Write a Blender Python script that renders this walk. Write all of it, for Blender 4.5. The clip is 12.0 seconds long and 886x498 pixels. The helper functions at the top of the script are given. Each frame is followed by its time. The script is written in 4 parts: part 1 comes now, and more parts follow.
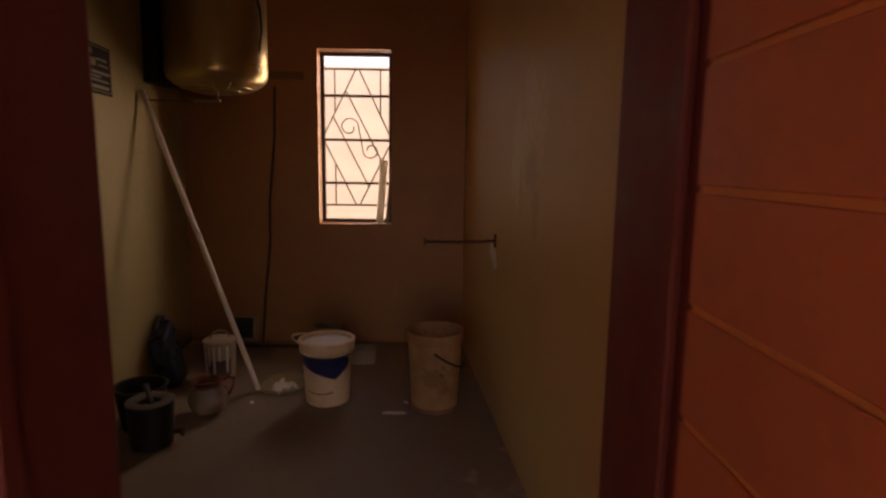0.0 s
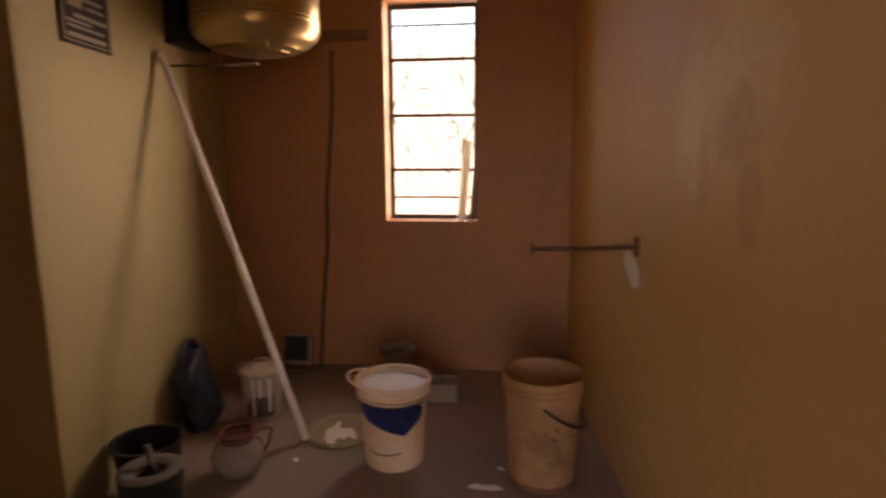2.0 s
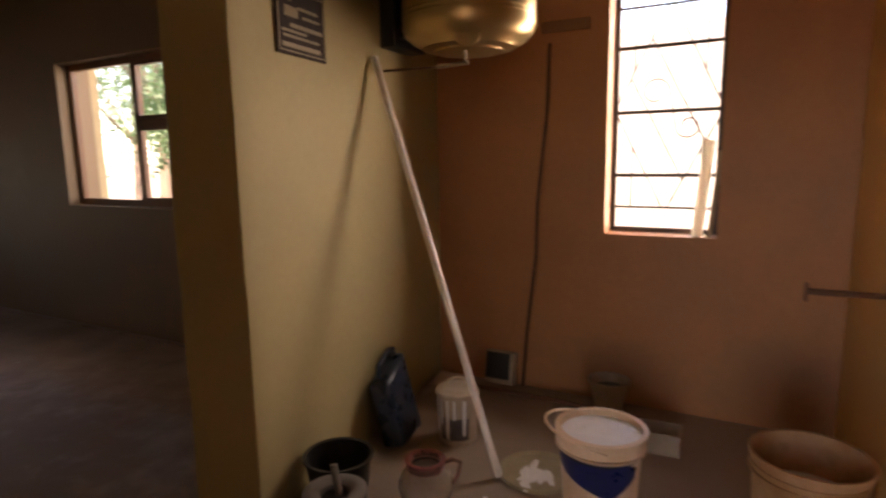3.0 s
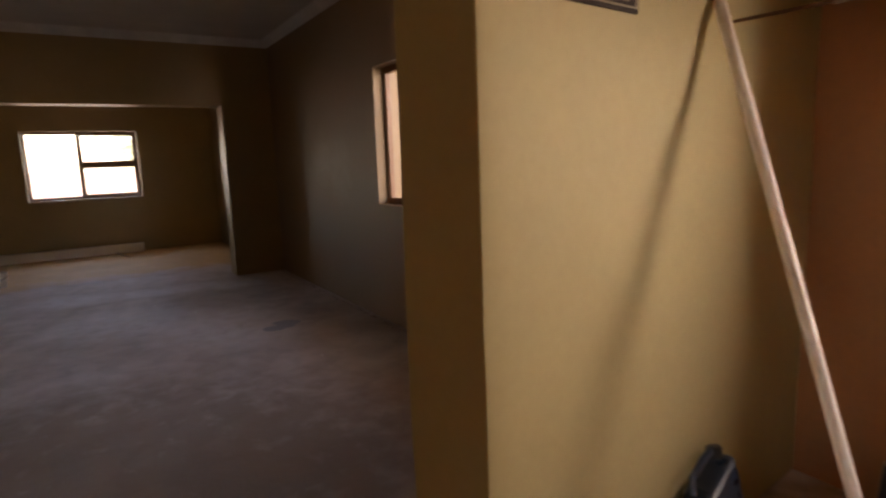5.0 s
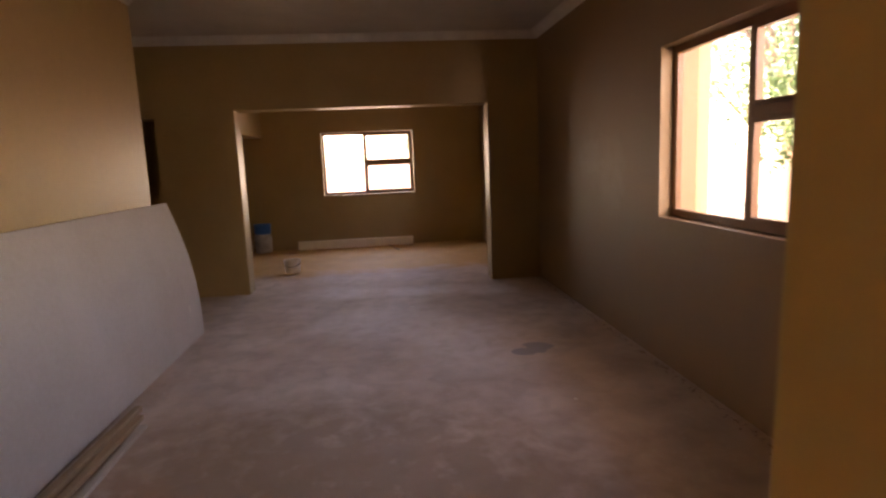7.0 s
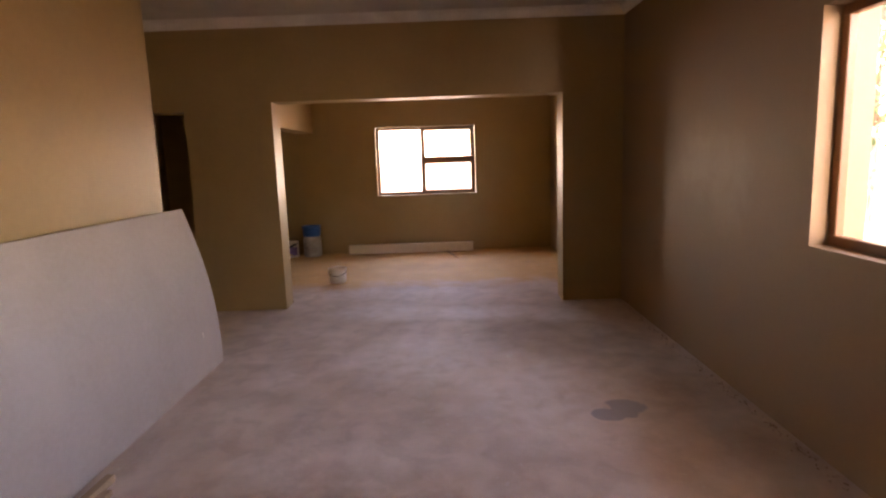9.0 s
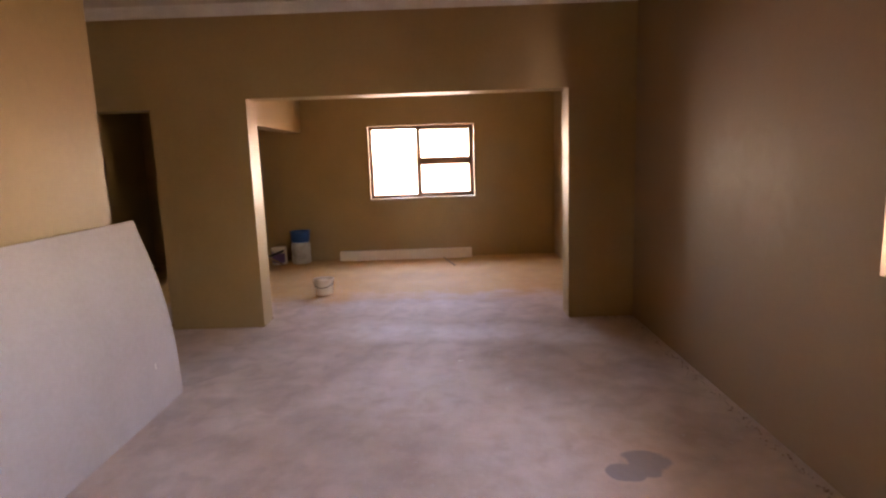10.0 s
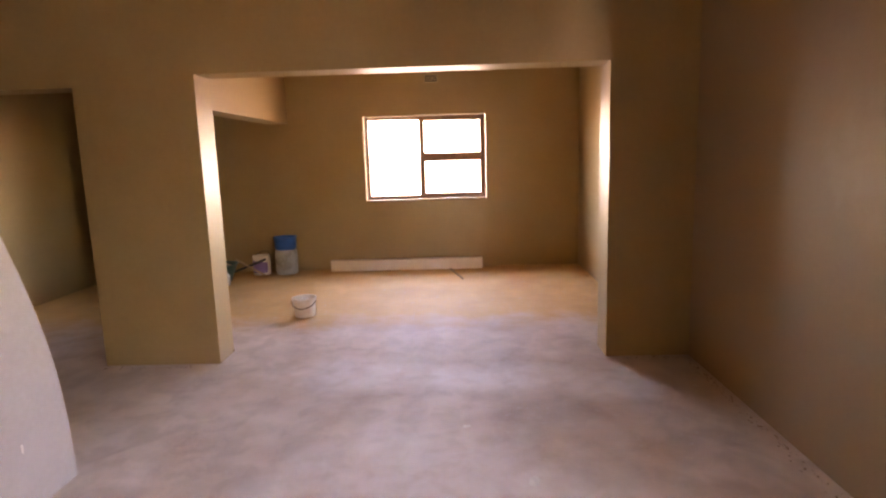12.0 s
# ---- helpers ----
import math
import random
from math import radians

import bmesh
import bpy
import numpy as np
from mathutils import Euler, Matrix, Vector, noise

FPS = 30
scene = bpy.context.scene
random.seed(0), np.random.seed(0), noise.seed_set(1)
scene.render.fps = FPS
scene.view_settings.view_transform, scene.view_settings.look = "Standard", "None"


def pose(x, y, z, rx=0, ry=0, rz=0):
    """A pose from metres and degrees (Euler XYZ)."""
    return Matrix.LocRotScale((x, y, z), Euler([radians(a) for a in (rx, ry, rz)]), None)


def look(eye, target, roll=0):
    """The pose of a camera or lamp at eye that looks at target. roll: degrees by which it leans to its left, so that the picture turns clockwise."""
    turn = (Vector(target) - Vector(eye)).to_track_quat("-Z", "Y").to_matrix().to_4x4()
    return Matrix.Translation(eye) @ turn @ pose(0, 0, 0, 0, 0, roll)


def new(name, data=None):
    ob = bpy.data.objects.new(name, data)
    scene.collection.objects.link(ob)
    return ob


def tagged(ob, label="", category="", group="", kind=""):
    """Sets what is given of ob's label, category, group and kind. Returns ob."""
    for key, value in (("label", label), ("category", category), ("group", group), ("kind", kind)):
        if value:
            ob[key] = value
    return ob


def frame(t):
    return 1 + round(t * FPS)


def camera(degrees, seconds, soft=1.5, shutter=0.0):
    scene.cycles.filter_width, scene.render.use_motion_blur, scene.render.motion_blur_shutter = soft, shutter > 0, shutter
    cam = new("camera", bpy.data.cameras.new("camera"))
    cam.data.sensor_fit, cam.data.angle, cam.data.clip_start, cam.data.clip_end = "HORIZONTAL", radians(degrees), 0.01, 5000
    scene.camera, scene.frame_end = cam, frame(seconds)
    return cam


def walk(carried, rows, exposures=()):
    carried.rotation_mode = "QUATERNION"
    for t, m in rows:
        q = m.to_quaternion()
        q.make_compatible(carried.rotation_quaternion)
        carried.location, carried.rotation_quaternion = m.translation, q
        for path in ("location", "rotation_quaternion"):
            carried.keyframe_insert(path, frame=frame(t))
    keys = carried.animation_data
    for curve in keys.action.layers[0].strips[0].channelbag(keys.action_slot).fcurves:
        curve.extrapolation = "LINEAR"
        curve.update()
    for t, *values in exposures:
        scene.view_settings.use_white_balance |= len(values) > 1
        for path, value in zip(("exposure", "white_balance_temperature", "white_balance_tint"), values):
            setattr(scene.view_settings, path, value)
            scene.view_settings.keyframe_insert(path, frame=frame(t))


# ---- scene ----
cam = camera(74.7, 12.0, soft=2.4, shutter=0.5)
PATH = [
    (0, (1.021, -0.098, 1.413), (1.049, 1.881, 1.122), 0.8),
    (0.5, (1.004, 0.227, 1.383), (1.024, 2.204, 1.084), 0.6),
    (1, (0.971, 0.497, 1.352), (0.99, 2.475, 1.056), 0.5),
    (1.5, (0.944, 0.726, 1.335), (0.957, 2.703, 1.032), 0.3),
    (2, (0.888, 0.861, 1.332), (0.658, 2.823, 1.018), -0.3),
    (2.5, (0.876, 1.037, 1.329), (0.245, 2.908, 1.016), -0.6),
    (3, (0.829, 1.209, 1.361), (-0.103, 2.951, 1.051), -0.9),
    (3.2, (0.8, 1.264, 1.365), (-0.239, 2.945, 1.057), -0.9),
    (4.8, (0.41, 1.83, 1.388), (-1.232, 2.929, 1.078), -2.2),
    (5, (0.338, 1.876, 1.398), (-1.348, 2.906, 1.086), -2.1),
    (5.5, (0.181, 2.031, 1.416), (-1.63, 2.82, 1.106), -2.5),
    (6, (0.065, 2.052, 1.429), (-1.826, 2.624, 1.12), -2.7),
    (6.5, (-0.168, 2.078, 1.454), (-2.11, 2.447, 1.149), -2.6),
    (7, (-0.367, 2.115, 1.469), (-2.334, 2.318, 1.167), -2.4),
    (7.5, (-0.59, 2.144, 1.482), (-2.565, 2.229, 1.18), -2.4),
    (9.5, (-1.63, 2.269, 1.532), (-3.605, 2.251, 1.22), -2.0),
    (10, (-1.923, 2.316, 1.55), (-3.897, 2.293, 1.234), -2.0),
    (10.5, (-2.194, 2.347, 1.535), (-4.169, 2.314, 1.218), -1.8),
    (11, (-2.503, 2.34, 1.546), (-4.477, 2.3, 1.227), -1.7),
    (11.5, (-2.808, 2.35, 1.522), (-4.782, 2.3, 1.202), -1.7),
    (12, (-3.11, 2.358, 1.511), (-5.083, 2.3, 1.19), -1.7),
]
walk(cam, [(t, look(eye, target, roll)) for t, eye, target, roll in PATH],
     [(0, 1.5, 10100, 37), (0.5, 2.0, 10500, 38), (1.5, 2.65, 10000, 36), (3.0, 3.1, 8300, 28), (5.0, 3.55, 8100, 26), (6.0, 4.0, 8300, 28), (6.5, 4.2, 9200, 33), (7.5, 4.4, 9900, 39), (9.5, 5.18, 9000, 38), (12.0, 6.04, 8600, 36)])

# ---- world and sun ----
world = bpy.data.worlds.new("sky")
scene.world = world
world.use_nodes = True
wn = world.node_tree
wn.nodes.clear()
sky = wn.nodes.new("ShaderNodeTexSky")
sky.sky_type, sky.sun_disc = "NISHITA", False
sky.sun_elevation, sky.sun_rotation = radians(55), radians(145)
bg = wn.nodes.new("ShaderNodeBackground")
bg.inputs["Strength"].default_value = 0.15
wout = wn.nodes.new("ShaderNodeOutputWorld")
wn.links.new(sky.outputs[0], bg.inputs[0])
wn.links.new(bg.outputs[0], wout.inputs[0])

sun_data = bpy.data.lights.new("sun", "SUN")
sun_data.energy, sun_data.angle, sun_data.color = 5.0, radians(0.5), (1.0, 0.95, 0.86)
sun = new("sun", sun_data)
sun.matrix_world = look((5, -7, 12.5), (0, 0, 0))

# skylight at the nook's window
win_data = bpy.data.lights.new("window_light", "AREA")
win_data.shape, win_data.size, win_data.size_y = "RECTANGLE", 1.0, 1.75
win_data.energy, win_data.color = 17.0, (1.0, 0.98, 0.90)
win_light = new("window_light", win_data)
win_light.matrix_world = look((0.95, 5.06, 1.62), (0.0, 3.8, 1.4))

# skylight at the far room's window
west_data = bpy.data.lights.new("window_light", "AREA")
west_data.shape, west_data.size, west_data.size_y = "RECTANGLE", 1.5, 1.0
west_data.energy, west_data.color = 0.5, (0.95, 0.97, 1.0)
west_light = new("window_light", west_data)
west_light.matrix_world = look((-11.30, 1.93, 1.50), (-6.0, 1.95, 1.10))

# skylight at the living room's wide window
wide_data = bpy.data.lights.new("window_light", "AREA")
wide_data.shape, wide_data.size, wide_data.size_y = "RECTANGLE", 1.3, 0.8
wide_data.energy, wide_data.color = 1.2, (0.90, 0.95, 1.0)
wide_light = new("window_light", wide_data)
wide_light.matrix_world = look((-2.7, 4.95, 2.30), (-6.3, 2.2, 0.3))


# ---- materials ----
def mat(name, base, rough=0.6, dark=None, scale=3.0, fine=60.0, amount=0.5, bump=0.15, metal=0.0, depth=0.004, rough_var=0.12):
    """Painted or raw surface: two scales of colour variation, uneven gloss and fine relief."""
    m = bpy.data.materials.new(name)
    m.use_nodes = True
    nt = m.node_tree
    bsdf = nt.nodes["Principled BSDF"]
    co = nt.nodes.new("ShaderNodeTexCoord")
    big = nt.nodes.new("ShaderNodeTexNoise")
    big.inputs["Scale"].default_value, big.inputs["Detail"].default_value, big.inputs["Roughness"].default_value = scale, 5, 0.6
    small = nt.nodes.new("ShaderNodeTexNoise")
    small.inputs["Scale"].default_value, small.inputs["Detail"].default_value = fine, 4
    for n in (big, small):
        nt.links.new(co.outputs["Object"], n.inputs["Vector"])
    add = nt.nodes.new("ShaderNodeMath")
    add.operation = "MULTIPLY_ADD"
    nt.links.new(small.outputs["Fac"], add.inputs[0])
    add.inputs[1].default_value = 0.35
    nt.links.new(big.outputs["Fac"], add.inputs[2])
    ramp = nt.nodes.new("ShaderNodeValToRGB")
    d = dark or tuple(c * (1 - 0.45 * amount) for c in base)
    ramp.color_ramp.elements[0].position, ramp.color_ramp.elements[0].color = 0.45, (*d, 1)
    ramp.color_ramp.elements[1].position, ramp.color_ramp.elements[1].color = 0.85, (*base, 1)
    nt.links.new(add.outputs[0], ramp.inputs[0])
    nt.links.new(ramp.outputs[0], bsdf.inputs["Base Color"])
    rr = nt.nodes.new("ShaderNodeMapRange")
    rr.inputs["From Min"].default_value, rr.inputs["From Max"].default_value = 0.3, 0.7
    rr.inputs["To Min"].default_value, rr.inputs["To Max"].default_value = rough - rough_var, rough + rough_var
    nt.links.new(big.outputs["Fac"], rr.inputs["Value"])
    nt.links.new(rr.outputs[0], bsdf.inputs["Roughness"])
    bsdf.inputs["Metallic"].default_value = metal
    if bump:
        b1 = nt.nodes.new("ShaderNodeBump")
        b1.inputs["Strength"].default_value, b1.inputs["Distance"].default_value = bump, depth
        nt.links.new(add.outputs[0], b1.inputs["Height"])
        nt.links.new(b1.outputs[0], bsdf.inputs["Normal"])
    return m


def scuffed_or_shaded(m, spots, pale, across=2, top=0.3, swirl=1.2, lo=0.26, hi=0.44):
    """Scuffs, stains or painted light and shade, at (x, z, half width, half height) along it."""
    nt = m.node_tree
    bsdf = nt.nodes["Principled BSDF"]
    src = bsdf.inputs["Base Color"].links[0].from_socket
    co = nt.nodes.new("ShaderNodeTexCoord")
    sep = nt.nodes.new("ShaderNodeSeparateXYZ")
    nt.links.new(co.outputs["Object"], sep.inputs[0])
    n = nt.nodes.new("ShaderNodeTexNoise")
    n.inputs["Scale"].default_value, n.inputs["Detail"].default_value, n.inputs["Distortion"].default_value = 7, 6, swirl
    nt.links.new(co.outputs["Object"], n.inputs["Vector"])

    def op(kind, a, b, c=None):
        x = nt.nodes.new("ShaderNodeMath")
        x.operation = kind
        for i, v in enumerate((a, b, c)):
            if v is None:
                continue
            if isinstance(v, (int, float)):
                x.inputs[i].default_value = v
            else:
                nt.links.new(v, x.inputs[i])
        return x.outputs[0]

    total = None
    for u, z, hw, hh in spots:
        du = op("DIVIDE", op("SUBTRACT", sep.outputs[0], u), hw)
        dz = op("DIVIDE", op("SUBTRACT", sep.outputs[across], z), hh)
        inside = op("SUBTRACT", 1.0, op("ADD", op("MULTIPLY", du, du), op("MULTIPLY", dz, dz)))
        inside = op("MAXIMUM", inside, 0.0)
        total = inside if total is None else op("MAXIMUM", total, inside)
    fac = op("MULTIPLY", total, n.outputs["Fac"])
    ramp = nt.nodes.new("ShaderNodeMapRange")
    ramp.inputs["From Min"].default_value, ramp.inputs["From Max"].default_value = lo, hi
    ramp.inputs["To Max"].default_value = top
    nt.links.new(fac, ramp.inputs["Value"])
    mix = nt.nodes.new("ShaderNodeMix")
    mix.data_type = "RGBA"
    nt.links.new(ramp.outputs[0], mix.inputs[0])
    nt.links.new(src, mix.inputs[6])
    mix.inputs[7].default_value = (*pale, 1)
    nt.links.new(mix.outputs[2], bsdf.inputs["Base Color"])
    return m


def glass_mat(name, tint=(1, 1, 1)):
    m = bpy.data.materials.new(name)
    m.use_nodes = True
    nt = m.node_tree
    nt.nodes.clear()
    out = nt.nodes.new("ShaderNodeOutputMaterial")
    mix = nt.nodes.new("ShaderNodeMixShader")
    face = nt.nodes.new("ShaderNodeLayerWeight")
    face.inputs["Blend"].default_value = 0.5
    fres = nt.nodes.new("ShaderNodeMath")
    fres.operation = "POWER"
    nt.links.new(face.outputs["Facing"], fres.inputs[0])
    fres.inputs[1].default_value = 5.0
    tr = nt.nodes.new("ShaderNodeBsdfTransparent")
    tr.inputs["Color"].default_value = (*tint, 1)
    gl = nt.nodes.new("ShaderNodeBsdfGlossy")
    gl.inputs["Roughness"].default_value = 0.02
    nt.links.new(fres.outputs[0], mix.inputs[0])
    nt.links.new(tr.outputs[0], mix.inputs[1])
    nt.links.new(gl.outputs[0], mix.inputs[2])
    nt.links.new(mix.outputs[0], out.inputs["Surface"])
    return m


def floor_mat(name):
    """Cement screed: grey dust, brown damp patches, sandy beyond the wide opening."""
    m = bpy.data.materials.new(name)
    m.use_nodes = True
    nt = m.node_tree
    bsdf = nt.nodes["Principled BSDF"]
    co = nt.nodes.new("ShaderNodeTexCoord")

    def noise_tex(scale, detail, distort=0.0):
        n = nt.nodes.new("ShaderNodeTexNoise")
        n.inputs["Scale"].default_value, n.inputs["Detail"].default_value, n.inputs["Distortion"].default_value = scale, detail, distort
        nt.links.new(co.outputs["Object"], n.inputs["Vector"])
        return n.outputs["Fac"]

    def ramp(fac, lo, hi, c0, c1):
        r = nt.nodes.new("ShaderNodeValToRGB")
        r.color_ramp.elements[0].position, r.color_ramp.elements[0].color = lo, (*c0, 1)
        r.color_ramp.elements[1].position, r.color_ramp.elements[1].color = hi, (*c1, 1)
        nt.links.new(fac, r.inputs[0])
        return r.outputs[0]

    def mixed(fac, a, b):
        x = nt.nodes.new("ShaderNodeMix")
        x.data_type = "RGBA"
        nt.links.new(fac, x.inputs[0])
        nt.links.new(a, x.inputs[6])
        nt.links.new(b, x.inputs[7])
        return x.outputs[2]

    large, mid, fine, tiny = noise_tex(0.8, 6, 0.15), noise_tex(2.6, 8, 0.25), noise_tex(24, 5), noise_tex(140, 3)
    grey = ramp(mid, 0.34, 0.66, (0.585, 0.485, 0.435), (0.71, 0.61, 0.56))
    brown = ramp(mid, 0.35, 0.7, (0.47, 0.365, 0.30), (0.60, 0.495, 0.43))
    base = mixed(ramp(large, 0.42, 0.62, (0, 0, 0), (1, 1, 1)), brown, grey)
    sand = ramp(mid, 0.3, 0.7, (0.56, 0.33, 0.125), (0.70, 0.46, 0.20))
    # sand strewn over the far room, with a ragged edge
    sep = nt.nodes.new("ShaderNodeSeparateXYZ")
    nt.links.new(co.outputs["Object"], sep.inputs[0])
    edge = nt.nodes.new("ShaderNodeMath")
    edge.operation = "MULTIPLY_ADD"
    nt.links.new(mid, edge.inputs[0])
    edge.inputs[1].default_value = 1.1
    nt.links.new(sep.outputs[0], edge.inputs[2])
    far = nt.nodes.new("ShaderNodeMapRange")
    far.inputs["From Min"].default_value, far.inputs["From Max"].default_value = -7.45, -8.0
    nt.links.new(edge.outputs[0], far.inputs["Value"])
    patchy = noise_tex(5, 9, 0.5)
    base = mixed(ramp(patchy, 0.40, 0.56, (0.38, 0.38, 0.38), (0, 0, 0)), base, ramp(mid, 0.3, 0.7, (0.30, 0.235, 0.19), (0.46, 0.385, 0.34)))
    base = mixed(far.outputs[0], base, sand)
    speck = mixed(ramp(fine, 0.60, 0.72, (0, 0, 0), (0.55, 0.55, 0.55)), base, ramp(tiny, 0.3, 0.7, (0.5, 0.45, 0.42), (0.6, 0.56, 0.54)))
    nt.links.new(speck, bsdf.inputs["Base Color"])
    rr = nt.nodes.new("ShaderNodeMapRange")
    rr.inputs["To Min"].default_value, rr.inputs["To Max"].default_value = 0.5, 0.9
    nt.links.new(mid, rr.inputs["Value"])
    nt.links.new(rr.outputs[0], bsdf.inputs["Roughness"])
    b1 = nt.nodes.new("ShaderNodeBump")
    b1.inputs["Strength"].default_value, b1.inputs["Distance"].default_value = 0.45, 0.008
    nt.links.new(fine, b1.inputs["Height"])
    b2 = nt.nodes.new("ShaderNodeBump")
    b2.inputs["Strength"].default_value, b2.inputs["Distance"].default_value = 0.3, 0.02
    nt.links.new(mid, b2.inputs["Height"])
    nt.links.new(b2.outputs[0], b1.inputs["Normal"])
    nt.links.new(b1.outputs[0], bsdf.inputs["Normal"])
    return m


KHAKI = mat("khaki_enamel_paint", (0.395, 0.27, 0.12), 0.45, (0.34, 0.23, 0.10), scale=1.6, fine=28, bump=0.22, depth=0.006, rough_var=0.08)
KHAKI_MATT = mat("khaki_matt_paint", (0.435, 0.355, 0.175), 0.72, (0.39, 0.312, 0.148), scale=1.6, fine=28, bump=0.25, depth=0.006, rough_var=0.06)
# same khaki, lightened to stand in for light on this wall; stained too
KHAKI_EAST = scuffed_or_shaded(mat("khaki_enamel_paint_stained_lit", (0.57, 0.35, 0.14), 0.5, (0.50, 0.298, 0.115), scale=1.6, fine=28, bump=0.22, depth=0.006, rough_var=0.08),
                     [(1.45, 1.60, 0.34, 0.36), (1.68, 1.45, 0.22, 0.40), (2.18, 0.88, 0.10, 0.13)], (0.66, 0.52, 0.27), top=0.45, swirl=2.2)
KHAKI_EAST = scuffed_or_shaded(KHAKI_EAST, [(1.44, 1.40, 0.16, 0.15), (1.62, 1.28, 0.07, 0.20), (1.36, 1.22, 0.09, 0.16)], (0.37, 0.22, 0.09), top=0.55, swirl=1.0, lo=0.2, hi=0.42)
# same khaki with rubbed spots, darkened to paint in the window wall's shade
KHAKI_NORTH = scuffed_or_shaded(mat("khaki_enamel_paint_rubbed_shaded", (0.325, 0.215, 0.118), 0.55, (0.295, 0.193, 0.103), scale=1.6, fine=28, bump=0.22, depth=0.006, rough_var=0.08),
                      [(1.75, 1.45, 0.45, 0.4), (2.2, 1.3, 0.4, 0.45)], (0.62, 0.52, 0.36), top=0.13, swirl=0.5, lo=0.15, hi=0.5)
# same khaki, browned to stand for this wall's shade; darker patches at its foot
KHAKI_BACK = scuffed_or_shaded(mat("khaki_enamel_paint_shaded", (0.40, 0.178, 0.072), 0.55, (0.325, 0.138, 0.054), scale=1.8, fine=26, bump=0.25, depth=0.007, rough_var=0.08),
                     [(1.92, 0.25, 0.45, 0.35), (1.15, 0.18, 0.8, 0.28), (2.1, 0.08, 0.3, 0.2)], (0.26, 0.14, 0.065), top=0.4)
ORANGE = mat("orange_paint", (0.52, 0.16, 0.045), 0.5, scale=2.2, bump=0.15)
OXIDE = mat("red_oxide_steel", (0.125, 0.017, 0.012), 0.62, scale=9, bump=0.12)
DOORWOOD = mat("orange_stained_wood", (0.42, 0.115, 0.05), 0.55, scale=4, fine=45, bump=0.2)
GROOVE = mat("pale_groove_filler", (0.56, 0.20, 0.07), 0.6, scale=8)
CEIL = mat("ceiling_board_paint", (0.66, 0.60, 0.52), 0.75, scale=1.2, bump=0.08)
CORNICE = mat("white_cornice_paint", (0.78, 0.75, 0.70), 0.6, scale=4, bump=0.06)
# pale dust by the opening; the nearer patches paint in the window's light
SCREED = scuffed_or_shaded(floor_mat("cement_screed"), [(-7.0, 1.6, 0.45, 0.75), (-6.9, 2.6, 0.35, 0.8), (-6.7, 3.3, 0.3, 0.4), (-5.6, 2.2, 0.8, 1.0), (-4.9, 2.8, 1.0, 0.8)], (0.80, 0.75, 0.745), across=1, top=0.6, swirl=0.4, lo=0.08, hi=0.55)
# nook floor darkened: unswept cement and its shade painted together
SCREED = scuffed_or_shaded(SCREED, [(0.35, 3.3, 1.7, 1.9)], (0.235, 0.172, 0.128), across=1, top=0.9, swirl=0.2, lo=0.06, hi=0.2)
# brown tone paints in the dimmer floor outside the wide window's light
SCREED = scuffed_or_shaded(SCREED, [(-2.3, 1.7, 2.1, 2.1)], (0.31, 0.215, 0.145), across=1, top=0.7, swirl=0.3, lo=0.1, hi=0.36)
SCREED = scuffed_or_shaded(SCREED, [(-4.63, 3.26, 0.18, 0.18), (-4.55, 3.14, 0.12, 0.13)], (0.30, 0.30, 0.345), across=1, top=0.85, swirl=0.4, lo=0.2, hi=0.28)
BROWNFRAME = mat("brown_window_paint", (0.25, 0.115, 0.05), 0.4, scale=12, bump=0.1)
STEELDARK = mat("dark_painted_steel", (0.055, 0.035, 0.028), 0.45, scale=14, bump=0.15)
GLASS = glass_mat("window_glass")
EXTWALL = mat("yellow_outside_plaster", (0.62, 0.48, 0.26), 0.8, scale=2)
WHITEWASH = mat("whitewashed_wall", (0.34, 0.33, 0.31), 0.85, scale=2)
SANDY = mat("pale_sandy_ground", (0.17, 0.13, 0.095), 0.95, scale=0.8, fine=18, bump=0.3)
ROOFM = mat("roof_sheet", (0.32, 0.16, 0.11), 0.6, scale=2)


# ---- building helpers ----
def bevelled(bm, width, segments=1, angle=0.5):
    if width:
        edges = [e for e in bm.edges if len(e.link_faces) == 2 and e.calc_face_angle(0) > angle]
        bmesh.ops.bevel(bm, geom=edges, offset=width, segments=segments, affect="EDGES", profile=0.6)
    return bm


def part(name, bm, material, parent=None, label="", smooth=False, m=None):
    """Links a bmesh as one mesh object, under a thing or a part if one is given."""
    bmesh.ops.recalc_face_normals(bm, faces=bm.faces)
    me = bpy.data.meshes.new(name)
    bm.to_mesh(me)
    bm.free()
    me.materials.append(material)
    if smooth:
        me.shade_smooth()
        me.set_sharp_from_angle(angle=radians(35))
    ob = new(name, me)
    if parent:
        ob.parent = parent
    if m:
        ob.matrix_local = m
    if label:
        ob["label"] = label
    return ob


def thing(name, m, label, category, group=""):
    ob = new(name)
    ob.empty_display_size = 0.1
    ob.matrix_world = m
    return tagged(ob, label, category, group)


def box(x0, x1, y0, y1, z0, z1, bevel=0.0, segments=1, bm=None, m=None):
    own = bmesh.new()
    bmesh.ops.create_cube(own, size=1)
    for v in own.verts:
        v.co = ((x0 + x1) / 2 + v.co.x * (x1 - x0), (y0 + y1) / 2 + v.co.y * (y1 - y0), (z0 + z1) / 2 + v.co.z * (z1 - z0))
    bevelled(own, bevel, segments)
    if m:
        own.transform(m)
    if bm is None:
        return own
    me = bpy.data.meshes.new("tmp")
    own.to_mesh(me)
    own.free()
    bm.from_mesh(me)
    bpy.data.meshes.remove(me)
    return bm


